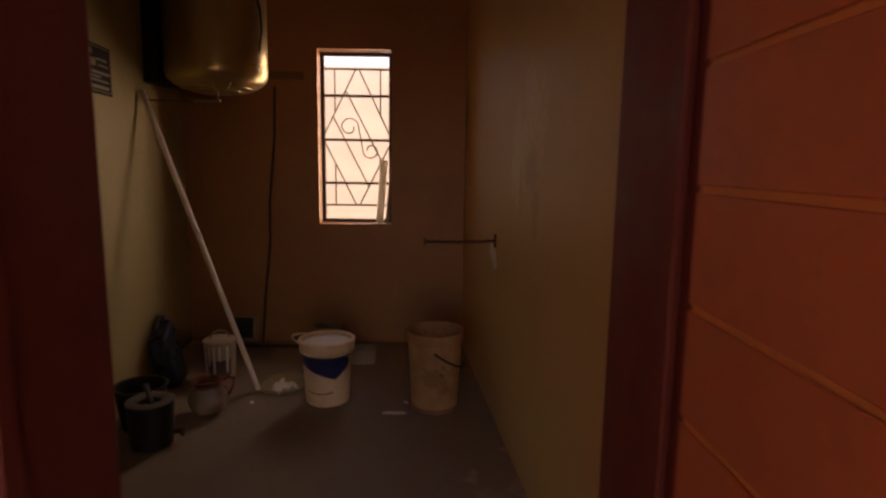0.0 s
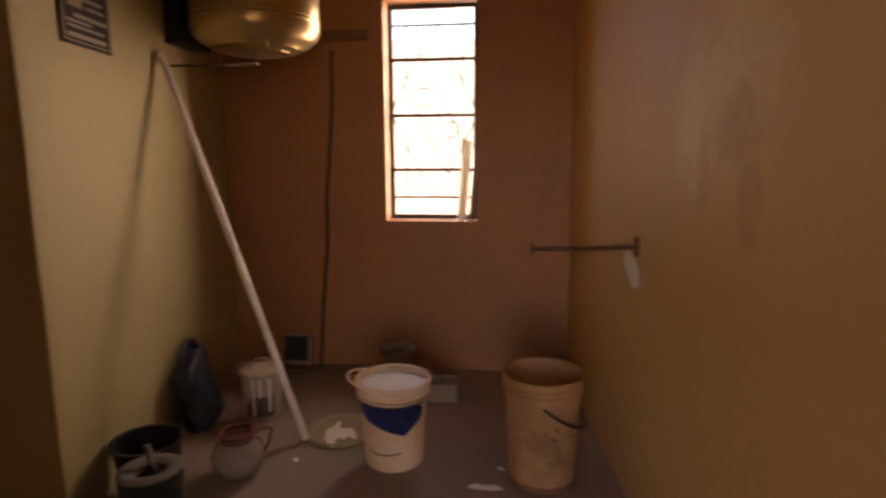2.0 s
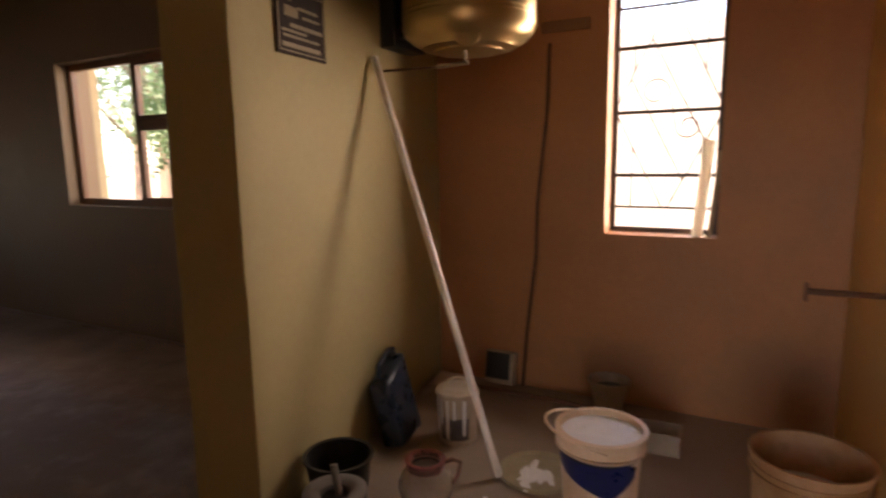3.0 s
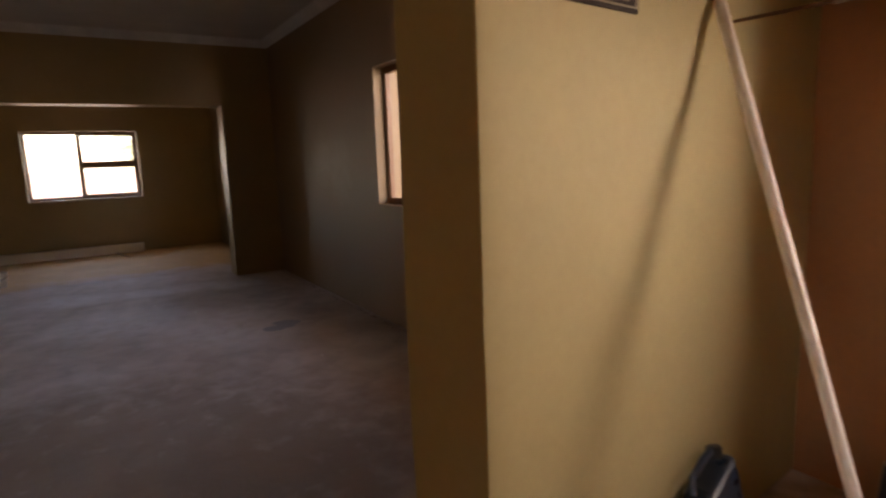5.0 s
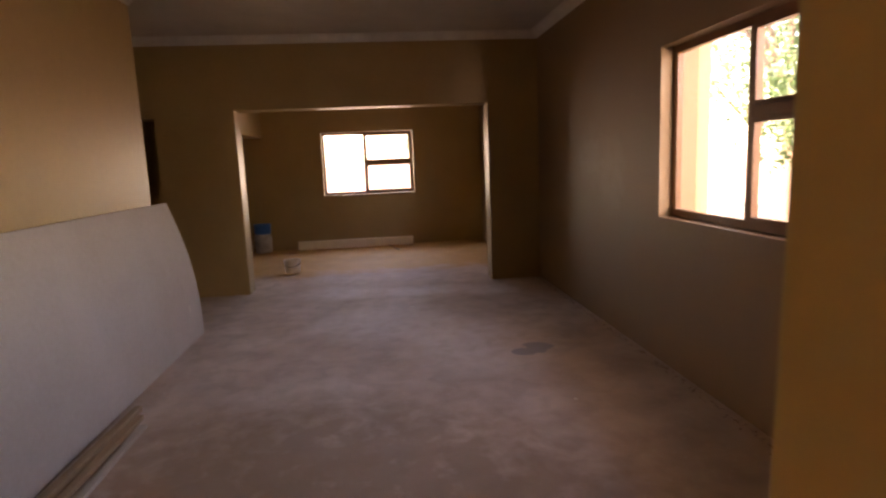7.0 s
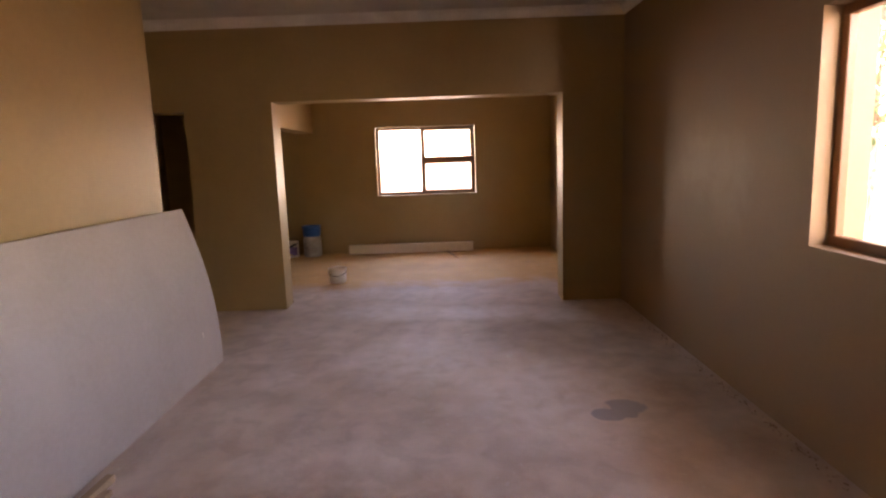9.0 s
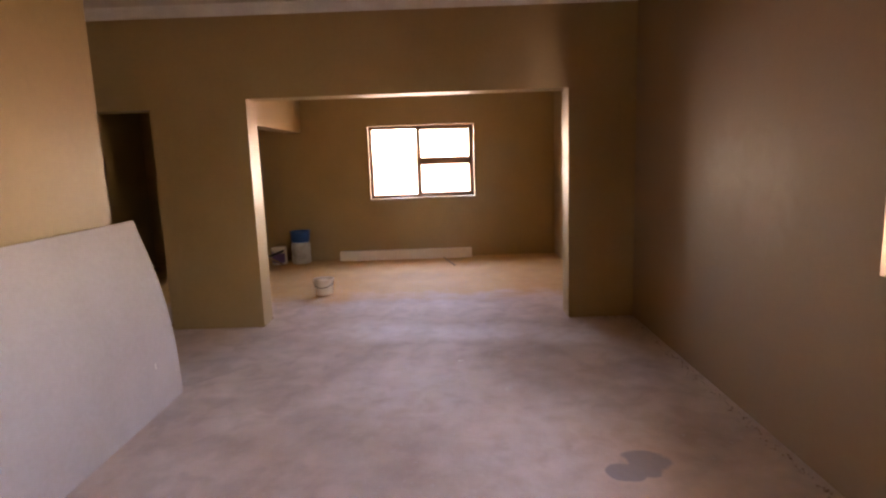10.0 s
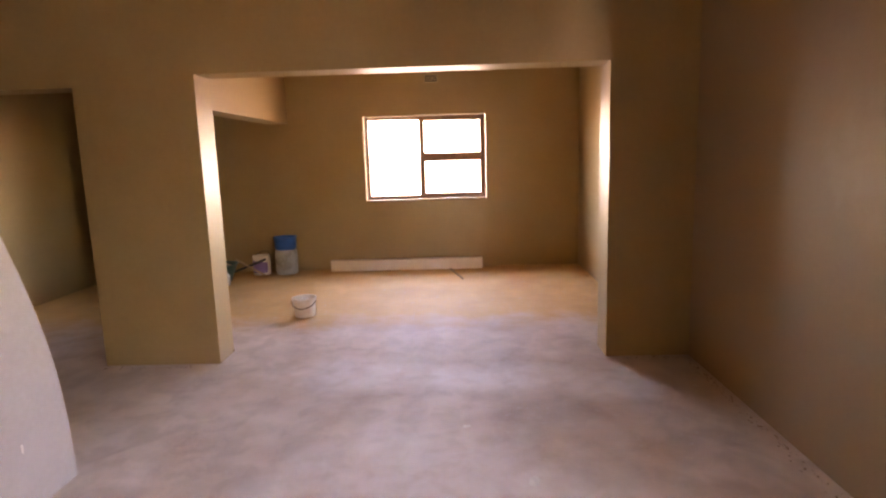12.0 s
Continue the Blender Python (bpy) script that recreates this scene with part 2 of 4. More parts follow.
def lathe(profile, steps=40, cap=True):
    """A turned shape from (radius, height) pairs, bottom to top or round a wall's section."""
    bm = bmesh.new()
    rings = []
    for r, z in profile:
        rings.append([bm.verts.new((r * math.cos(2 * math.pi * i / steps), r * math.sin(2 * math.pi * i / steps), z)) for i in range(steps)])
    for a, b in zip(rings, rings[1:]):
        for i in range(steps):
            j = (i + 1) % steps
            bm.faces.new((a[i], a[j], b[j], b[i]))
    if cap:
        for r in (rings[0], rings[-1]):
            bm.faces.new(r)
    return bm


def tube(points, radius, steps=10, taper=1.0):
    """A round bar along points."""
    bm = bmesh.new()
    pts = [Vector(p) for p in points]
    rings, side = [], None
    for i, p in enumerate(pts):
        d = (pts[min(i + 1, len(pts) - 1)] - pts[max(i - 1, 0)]).normalized()
        if side is None:
            side = d.orthogonal().normalized()
        side = (side - d * side.dot(d)).normalized()
        up = d.cross(side)
        r = radius * (1 + (taper - 1) * i / max(1, len(pts) - 1))
        rings.append([bm.verts.new(p + r * (math.cos(2 * math.pi * k / steps) * side + math.sin(2 * math.pi * k / steps) * up)) for k in range(steps)])
    for a, b in zip(rings, rings[1:]):
        for k in range(steps):
            n = (k + 1) % steps
            bm.faces.new((a[k], a[n], b[n], b[k]))
    bm.faces.new(rings[0])
    bm.faces.new(rings[-1])
    return bm


def joined(*bms):
    out = bmesh.new()
    for b in bms:
        me = bpy.data.meshes.new("tmp")
        b.to_mesh(me)
        b.free()
        out.from_mesh(me)
        bpy.data.meshes.remove(me)
    return out


def wall_bm(length, thick, height, holes=(), bevel=0.007, z0=0.0):
    """A solid wall along +x from 0, its thickness along +y, with openings (u0, u1, z0, z1) through it."""
    us = sorted({0.0, length, *(h[0] for h in holes), *(h[1] for h in holes)})
    zs = sorted({z0, height, *(h[2] for h in holes), *(h[3] for h in holes)})

    def solid(i, k):
        if not (0 <= i < len(us) - 1 and 0 <= k < len(zs) - 1):
            return False
        u, z = (us[i] + us[i + 1]) / 2, (zs[k] + zs[k + 1]) / 2
        return not any(h[0] < u < h[1] and h[2] < z < h[3] for h in holes)

    bm = bmesh.new()
    known = {}

    def vert(i, j, k):
        if (i, j, k) not in known:
            known[i, j, k] = bm.verts.new((us[i], j * thick, zs[k]))
        return known[i, j, k]

    for i in range(len(us) - 1):
        for k in range(len(zs) - 1):
            if not solid(i, k):
                continue
            bm.faces.new((vert(i, 0, k), vert(i + 1, 0, k), vert(i + 1, 0, k + 1), vert(i, 0, k + 1)))
            bm.faces.new((vert(i, 1, k), vert(i, 1, k + 1), vert(i + 1, 1, k + 1), vert(i + 1, 1, k)))
            if not solid(i - 1, k):
                bm.faces.new((vert(i, 0, k), vert(i, 0, k + 1), vert(i, 1, k + 1), vert(i, 1, k)))
            if not solid(i + 1, k):
                bm.faces.new((vert(i + 1, 0, k), vert(i + 1, 1, k), vert(i + 1, 1, k + 1), vert(i + 1, 0, k + 1)))
            if not solid(i, k - 1):
                bm.faces.new((vert(i, 0, k), vert(i, 1, k), vert(i + 1, 1, k), vert(i + 1, 0, k)))
            if not solid(i, k + 1):
                bm.faces.new((vert(i, 0, k + 1), vert(i + 1, 0, k + 1), vert(i + 1, 1, k + 1), vert(i, 1, k + 1)))
    return bevelled(bm, bevel, 2)


def wall(name, x, y, turn, length, thick, height, material, label, holes=(), z0=0.0, wavy=0.0):
    bm = wall_bm(length, thick, height, holes, bevel=0.0 if wavy else 0.007, z0=z0)
    if wavy:
        bmesh.ops.subdivide_edges(bm, edges=bm.edges[:], cuts=22, use_grid_fill=True)
        for v in bm.verts:
            q = noise.noise_vector(v.co * 2.3) * wavy + noise.noise_vector(v.co * 9.0) * wavy * 0.35
            v.co += Vector((q.x, q.y, 0))
        bevelled(bm, 0.008, 2, 0.9)
    ob = part(name, bm, material, smooth=wavy > 0)
    ob.matrix_world = pose(x, y, 0, 0, 0, turn)
    return tagged(ob, label, "wall", kind="structure")


# ---- structure ----
H = 2.911                    # ceiling height
W = 0.27                     # wall thickness


def structure():
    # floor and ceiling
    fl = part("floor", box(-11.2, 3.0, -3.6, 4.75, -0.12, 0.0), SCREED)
    tagged(fl, "dusty grey cement screed floor with brown stains, light and shade painted in", "floor", kind="structure")
    ce = part("ceiling", box(-11.2, 3.0, -3.6, 4.75, H, H + 0.03), CEIL)
    tagged(ce, "pale painted board ceiling", "ceiling", kind="structure")
    # kitchen nook: back wall with its tall window, side walls
    wall("wall_north", -0.99, 4.37, 0, 2.6, W, H, KHAKI_BACK, "khaki painted plaster wall with a tall narrow window, browned for shade", [(1.12, 1.672, 0.942, 2.243)])
    wall("wall_east", 1.545, 0.90, 95, 3.49, -W, H, KHAKI_EAST, "khaki painted plaster wall with a water stain, its colour lightened for light")
    pw = wall("wall_partition", -0.943, 2.541, 7.0, 0.28, 2.06, H, KHAKI_MATT, "khaki painted plaster partition wall with a free end", wavy=0.007)
    for v in pw.data.vertices:               # the free end is plastered slightly out of square
        v.co.y += 0.052 * v.co.x * (1 - v.co.y / 2.06)
    # entry wall with its doorway
    wall("wall_entry", -1.6, 0.56, 0, 4.6, 0.34, H, KHAKI, "plastered wall round the entry doorway", [(1.987, 2.977, 0.0, 2.09)])
    # long living room
    wall("wall_living_north", -7.26, 4.025, 0, 6.3, W, H, KHAKI_NORTH, "khaki painted glossy wall with a wide window, its colour darkened for shade", [(3.06, 4.73, 1.02, 2.155)])
    wall("wall_living_south", -5.62, -0.125, 0, 4.29, W, H, KHAKI, "khaki painted wall behind the leaning boards")
    wall("wall_jog", -1.6, -0.125, 90, 1.025, 0.27, H, KHAKI, "khaki painted return wall")
    wall("wall_passage_east", -5.35, -3.3, 90, 3.175, W, H, KHAKI, "khaki painted passage wall")
    wall("wall_passage_south", -7.26, -3.3, 0, 1.64, -W, H, KHAKI, "khaki painted passage end wall")
    # wall with the wide opening and the dark doorway
    wall("wall_opening", -7.26, -3.5, 90, 7.86, W, H, KHAKI, "khaki painted wall with a wide square opening and a doorway",
         [(2.27, 3.155, 0.0, 2.05), (4.03, 6.92, 0.0, 2.115)])
    # far room
    wall("wall_far", -10.88, -3.5, 90, 7.86, W, H, KHAKI, "khaki painted end wall with a window", [(4.625, 6.235, 0.93, 2.027)])
    wall("wall_far_north", -10.88, 3.95, 0, 3.35, W, H, KHAKI, "khaki painted glossy side wall with a window", [(1.83, 2.78, 0.96, 2.05)])
    wall("wall_far_south", -10.88, -2.3, 0, 3.35, -W, H, KHAKI, "khaki painted wall of the dim back space")
    bm = part("lintel_beam", box(-10.88, -7.53, -0.14, 0.13, 1.97, H, 0.007, 2), KHAKI)
    tagged(bm, "khaki painted plaster beam over a side opening", "beam", kind="structure")
    # hidden pier added to keep the far room's light from the back space
    wall("wall_added_pier", -8.45, -0.136, 0, 0.92, 0.262, 1.968, KHAKI, "unseen khaki pier added under the beam to block light")
    # added wall, its length set by how much light reaches the back space
    wall("wall_added_screen", -10.88, -1.05, 0, 1.05, -0.12, H, KHAKI, "khaki painted wall added behind the beam to dim the back space")
    # entry passage behind the start
    wall("wall_entry_east", 2.4, -1.6, 90, 2.16, -W, H, ORANGE, "orange painted passage wall")
    wall("wall_entry_west", -0.6, -1.6, 90, 2.16, W, H, ORANGE, "orange painted passage wall")
    # unseen end wall; its doorway is added to bring daylight into the entry
    wall("wall_entry_south", -0.6, -1.6, 0, 3.0, -W, H, ORANGE, "unseen orange passage end wall, its wide doorway added to let light in", [(0.1, 2.9, 0.0, 2.75)])
    ef = part("wall_entry_face", wall_bm(4.0, 0.012, H, [(1.287, 2.277, 0.0, 2.09)], 0.0), ORANGE)
    ef.matrix_world = pose(-0.9, 0.545, 0)
    tagged(ef, "orange painted face of the entry wall", "wall", kind="structure")


structure()


def cornice(name, x, y, turn, length):
    """A stepped plaster moulding under the ceiling, its face along -y."""
    prof = [(0, 0), (0, -0.085), (-0.012, -0.085), (-0.016, -0.070), (-0.030, -0.058), (-0.052, -0.034), (-0.064, -0.026), (-0.066, -0.012), (-0.084, -0.010), (-0.084, 0)]
    bm = bmesh.new()
    a = [bm.verts.new((0, p[0], H + p[1])) for p in prof]
    b = [bm.verts.new((length, p[0], H + p[1])) for p in prof]
    for i in range(len(prof)):
        j = (i + 1) % len(prof)
        bm.faces.new((a[i], a[j], b[j], b[i]))
    bm.faces.new(a)
    bm.faces.new(b)
    ob = part(name, bm, CORNICE)
    ob.matrix_world = pose(x, y, 0, 0, 0, turn)
    tagged(ob, "white moulded plaster cornice under the ceiling", "cornice", kind="structure")


cornice("trim", -7.26, 4.025, 0, 6.3)
cornice("trim", -7.26, -3.3, 90, 7.325)
cornice("trim", -1.33, 0.145, 180, 4.29)


def window_unit(name, m, w, h, mullion, transom, material, label, glass_y=0.0, bar=0.05):
    """A fixed light beside a pair of opening lights, in a painted frame. Local x along, z up, y into the room is negative."""
    t = thing(name, m, label, "window")
    t["kind"] = "structure"
    d = 0.045
    outer = joined(box(0, w, -d / 2, d / 2, 0, bar, 0.004), box(0, w, -d / 2, d / 2, h - bar, h, 0.004),
                   box(0, bar, -d / 2, d / 2, bar, h - bar, 0.004), box(w - bar, w, -d / 2, d / 2, bar, h - bar, 0.004))
    part("window_frame", outer, material, t)
    part("mullion", box(mullion - bar / 2, mullion + bar / 2, -d / 2 - 0.004, d / 2, bar, h - bar, 0.004), material, t)
    part("transom", box(mullion + bar / 2, w - bar, -d / 2 - 0.004, d / 2, transom - 0.035, transom + 0.035, 0.004), material, t)
    cuts = [(bar, mullion - bar / 2, bar, h - bar), (mullion + bar / 2, w - bar, bar, transom - 0.035), (mullion + bar / 2, w - bar, transom + 0.035, h - bar)]
    for u0, u1, z0, z1 in cuts:
        p = part("pane", box(u0, u1, -0.002, 0.002, z0, z1), GLASS, t)
        p.visible_shadow = False
    for u0, u1, z0, z1 in cuts[1:]:
        s = 0.022
        sash = joined(box(u0, u1, -d / 2 - 0.01, 0.01, z0, z0 + s), box(u0, u1, -d / 2 - 0.01, 0.01, z1 - s, z1),
                      box(u0, u0 + s, -d / 2 - 0.01, 0.01, z0 + s, z1 - s), box(u1 - s, u1, -d / 2 - 0.01, 0.01, z0 + s, z1 - s))
        so = part("sash", sash, material, t)
        part("window_stay", joined(box((u0 + u1) / 2 - 0.01, (u0 + u1) / 2 + 0.01, -d / 2 - 0.03, -d / 2 - 0.008, z0 + 0.004, z0 + 0.016, 0.002),
                                   tube([((u0 + u1) / 2, -d / 2 - 0.028, z0 + 0.012), ((u0 + u1) / 2 + 0.16, -d / 2 - 0.028, z0 + 0.016)], 0.005)), STEELDARK, so)
    return t


window_unit("window_1", pose(-4.195, 4.135, 1.022), 1.66, 1.131, 0.84, 0.635, BROWNFRAME, "brown painted wide window with clear panes, closed")
window_unit("window_2", pose(-10.99, 1.13, 0.933, 0, 0, 90), 1.60, 1.091, 0.745, 0.55, BROWNFRAME, "brown painted window with clear panes, closed")

window_unit("window_4", pose(-9.047, 4.06, 0.965), 0.944, 1.08, 0.47, 0.53, BROWNFRAME, "brown painted window with clear panes, closed")


# ---- outside ----
def outside():
    g = part("ground", box(-400, 400, -400, 400, -0.30, -0.13), SANDY)
    tagged(g, "pale sunlit sandy ground of the yard", "ground", kind="structure")
    r = part("roof", box(-11.75, 3.6, -4.2, 5.45, H + 0.06, H + 0.16), ROOFM)
    tagged(r, "roof slab with wide eaves", "roof", kind="structure")
    pil = part("wall_pilaster", box(-5.21, -4.86, 4.30, 4.78, -0.13, H + 0.06, 0.01), EXTWALL)
    tagged(pil, "yellow plastered outside pilaster beside the window", "pilaster", kind="structure")
    wall("boundary_wall", -2.2, 7.4, 0, 9.0, 0.2, 2.6, WHITEWASH, "pale sunlit boundary wall")


outside()


# ---- materials of the things ----
TUBDIRTY = mat("grimy_white_plastic", (0.52, 0.43, 0.34), 0.5, (0.36, 0.28, 0.20), scale=9, bump=0.08)
WHITEPL = mat("dirty_white_plastic", (0.82, 0.77, 0.70), 0.42, (0.70, 0.60, 0.48), scale=7, bump=0.06)
CREAMPL = scuffed_or_shaded(mat("stained_cream_plastic", (0.66, 0.42, 0.23), 0.45, (0.36, 0.18, 0.075), scale=11, fine=30, bump=0.08),
                  [(0.0, 0.2, 0.3, 0.2), (0.08, 0.12, 0.12, 0.14)], (0.20, 0.085, 0.035), top=0.6, swirl=1.5, lo=0.42, hi=0.52)
cream_tr = CREAMPL.node_tree.nodes.new("ShaderNodeBsdfTranslucent")
cream_tr.inputs["Color"].default_value = (0.66, 0.40, 0.20, 1)
cream_mix = CREAMPL.node_tree.nodes.new("ShaderNodeMixShader")
cream_mix.inputs[0].default_value = 0.35
CREAMPL.node_tree.links.new(CREAMPL.node_tree.nodes["Principled BSDF"].outputs[0], cream_mix.inputs[1])
CREAMPL.node_tree.links.new(cream_tr.outputs[0], cream_mix.inputs[2])
CREAMPL.node_tree.links.new(cream_mix.outputs[0], CREAMPL.node_tree.nodes["Material Output"].inputs["Surface"])
BLUEPR = mat("dark_blue_print", (0.010, 0.018, 0.095), 0.35, scale=14, bump=0.03)
DARKPR = mat("faded_dark_print", (0.11, 0.09, 0.09), 0.5, scale=14, bump=0.03)
LIDPL = mat("grubby_olive_plastic", (0.36, 0.30, 0.19), 0.5, (0.25, 0.20, 0.12), scale=8, bump=0.08)
DULLBOX = mat("grubby_grey_plastic", (0.34, 0.27, 0.20), 0.55, scale=9, bump=0.08)
BANDPL = mat("brown_mud_stain", (0.30, 0.14, 0.08), 0.7, scale=14, bump=0.1)
TUBPL = mat("yellowed_bucket_plastic", (0.78, 0.60, 0.43), 0.42, (0.66, 0.45, 0.28), scale=6, bump=0.06)
BLACKPL = mat("black_plastic", (0.018, 0.016, 0.016), 0.45, scale=10, bump=0.1)
NAVYPL = mat("dark_navy_plastic", (0.018, 0.030, 0.055), 0.3, scale=8, bump=0.2)
WHITEPAINT = mat("wet_white_paint", (0.80, 0.79, 0.80), 0.35, (0.70, 0.69, 0.70), scale=16, bump=0.15)
PVC = mat("white_pvc", (0.78, 0.72, 0.68), 0.35, (0.68, 0.60, 0.54), scale=5, bump=0.03)
PVCLIT = mat("thin_white_pvc", (0.78, 0.74, 0.68), 0.4, (0.70, 0.64, 0.57), scale=5, bump=0.03)
pvc_tr = PVCLIT.node_tree.nodes.new("ShaderNodeBsdfTranslucent")
pvc_tr.inputs["Color"].default_value = (0.8, 0.74, 0.62, 1)
pvc_mix = PVCLIT.node_tree.nodes.new("ShaderNodeMixShader")
pvc_mix.inputs[0].default_value = 0.5
PVCLIT.node_tree.links.new(PVCLIT.node_tree.nodes["Principled BSDF"].outputs[0], pvc_mix.inputs[1])
PVCLIT.node_tree.links.new(pvc_tr.outputs[0], pvc_mix.inputs[2])
PVCLIT.node_tree.links.new(pvc_mix.outputs[0], PVCLIT.node_tree.nodes["Material Output"].inputs["Surface"])
GOLD = mat("champagne_enamelled_steel", (0.50, 0.36, 0.17), 0.30, (0.45, 0.31, 0.14), scale=1.2, fine=8, bump=0.0, metal=0.8, rough_var=0.03)
RUST = mat("rusty_steel", (0.10, 0.045, 0.022), 0.75, scale=25, bump=0.3)
CEMENT = mat("dried_cement", (0.17, 0.15, 0.135), 0.9, scale=18, bump=0.5)
PINK = mat("red_plastic", (0.28, 0.085, 0.07), 0.3, scale=9, bump=0.04)
PINK.node_tree.nodes["Principled BSDF"].inputs["Alpha"].default_value = 0.62
BROWNCARD = mat("dark_brown_plaque", (0.028, 0.014, 0.009), 0.85, scale=9, bump=0.05)
CREAMINK = mat("cream_print", (0.30, 0.23, 0.14), 0.5, scale=20, bump=0.0)
BOARDM = mat("grey_ceiling_board", (0.47, 0.42, 0.385), 0.85, (0.40, 0.35, 0.31), scale=1.8, fine=35, bump=0.06)
TIMBER = mat("pale_batten_timber", (0.38, 0.27, 0.17), 0.7, scale=8, fine=70, bump=0.2)
BEAMM = mat("pale_planed_timber", (0.82, 0.73, 0.58), 0.6, (0.74, 0.63, 0.48), scale=6, fine=50, bump=0.1)
BLUEPL = mat("bright_blue_plastic", (0.015, 0.13, 0.46), 0.35, scale=7, bump=0.05)
CLEARISH = mat("cloudy_clear_plastic", (0.46, 0.45, 0.42), 0.3, (0.36, 0.34, 0.30), scale=9, bump=0.25)
PURPLE = mat("purple_label_print", (0.20, 0.12, 0.28), 0.45, scale=10, bump=0.05)
GREENPL = mat("dark_green_paint", (0.03, 0.06, 0.035), 0.5, scale=9, bump=0.1)
PLASTERPATCH = mat("rough_brown_plaster", (0.22, 0.12, 0.06), 0.85, scale=12, bump=0.5)
WHITEPLASTER = mat("white_filler", (0.80, 0.77, 0.72), 0.85, scale=14, bump=0.4)
LEAF = mat("dusty_green_leaves", (0.075, 0.12, 0.06), 0.6, (0.055, 0.09, 0.045), scale=2.5, fine=20, bump=0.0)
leaf_bsdf = LEAF.node_tree.nodes["Principled BSDF"]
leaf_tr = LEAF.node_tree.nodes.new("ShaderNodeBsdfTranslucent")
leaf_tr.inputs["Color"].default_value = (0.085, 0.16, 0.065, 1)
leaf_mix = LEAF.node_tree.nodes.new("ShaderNodeMixShader")
leaf_mix.inputs[0].default_value = 0.45
LEAF.node_tree.links.new(leaf_bsdf.outputs[0], leaf_mix.inputs[1])
LEAF.node_tree.links.new(leaf_tr.outputs[0], leaf_mix.inputs[2])
LEAF.node_tree.links.new(leaf_mix.outputs[0], LEAF.node_tree.nodes["Material Output"].inputs["Surface"])
BARK = mat("grey_brown_bark", (0.16, 0.11, 0.08), 0.9, scale=9, bump=0.6)
JUGGLASS = mat("smoky_clear_glass", (0.46, 0.38, 0.31), 0.12, (0.34, 0.27, 0.21), scale=6, bump=0.05)
JUGGLASS.node_tree.nodes["Principled BSDF"].inputs["Alpha"].default_value = 0.6


# ---- entry door ----
def door_frame():
    t = thing("door_1", pose(0.382, 0.54, 0), "dark red steel door frame with an orange plank door standing wide ajar", "door")
    t["kind"] = "structure"
    w, h, d = 1.00, 2.10, 0.352

    def jamb(x0, x1):
        return box(x0, x1, 0, d, 0, h, 0.006, 2)

    part("jamb", jamb(0, 0.075), OXIDE, t)
    part("jamb", jamb(w - 0.055, w), OXIDE, t)
    part("door_head", box(0.076, w - 0.056, 0, d, h - 0.06, h, 0.006, 2), OXIDE, t)
    # door stop rebates
    part("door_stop", joined(box(0.076, 0.090, 0.06, 0.10, 0, h - 0.061, 0.003), box(w - 0.070, w - 0.056, 0.06, 0.10, 0, h - 0.061, 0.003)), OXIDE, t)
    # leaf, swung back along the passage
    leaf = part("door_leaf", box(0.924, 0.961, -0.83, -0.012, 0.012, 2.03, 0.004), GROOVE, t)
    z = -0.040
    while z < 2.0:
        part("plank", box(0.9200, 0.9235, -0.828, -0.014, max(z + 0.004, 0.016), min(z + 0.126, 2.026), 0.0015), DOORWOOD, leaf)
        z += 0.130
    for hz in (0.25, 1.05, 1.8):
        part("hinge", tube([(0.945, -0.008, hz), (0.945, -0.008, hz + 0.09)], 0.007), OXIDE, leaf)


door_frame()


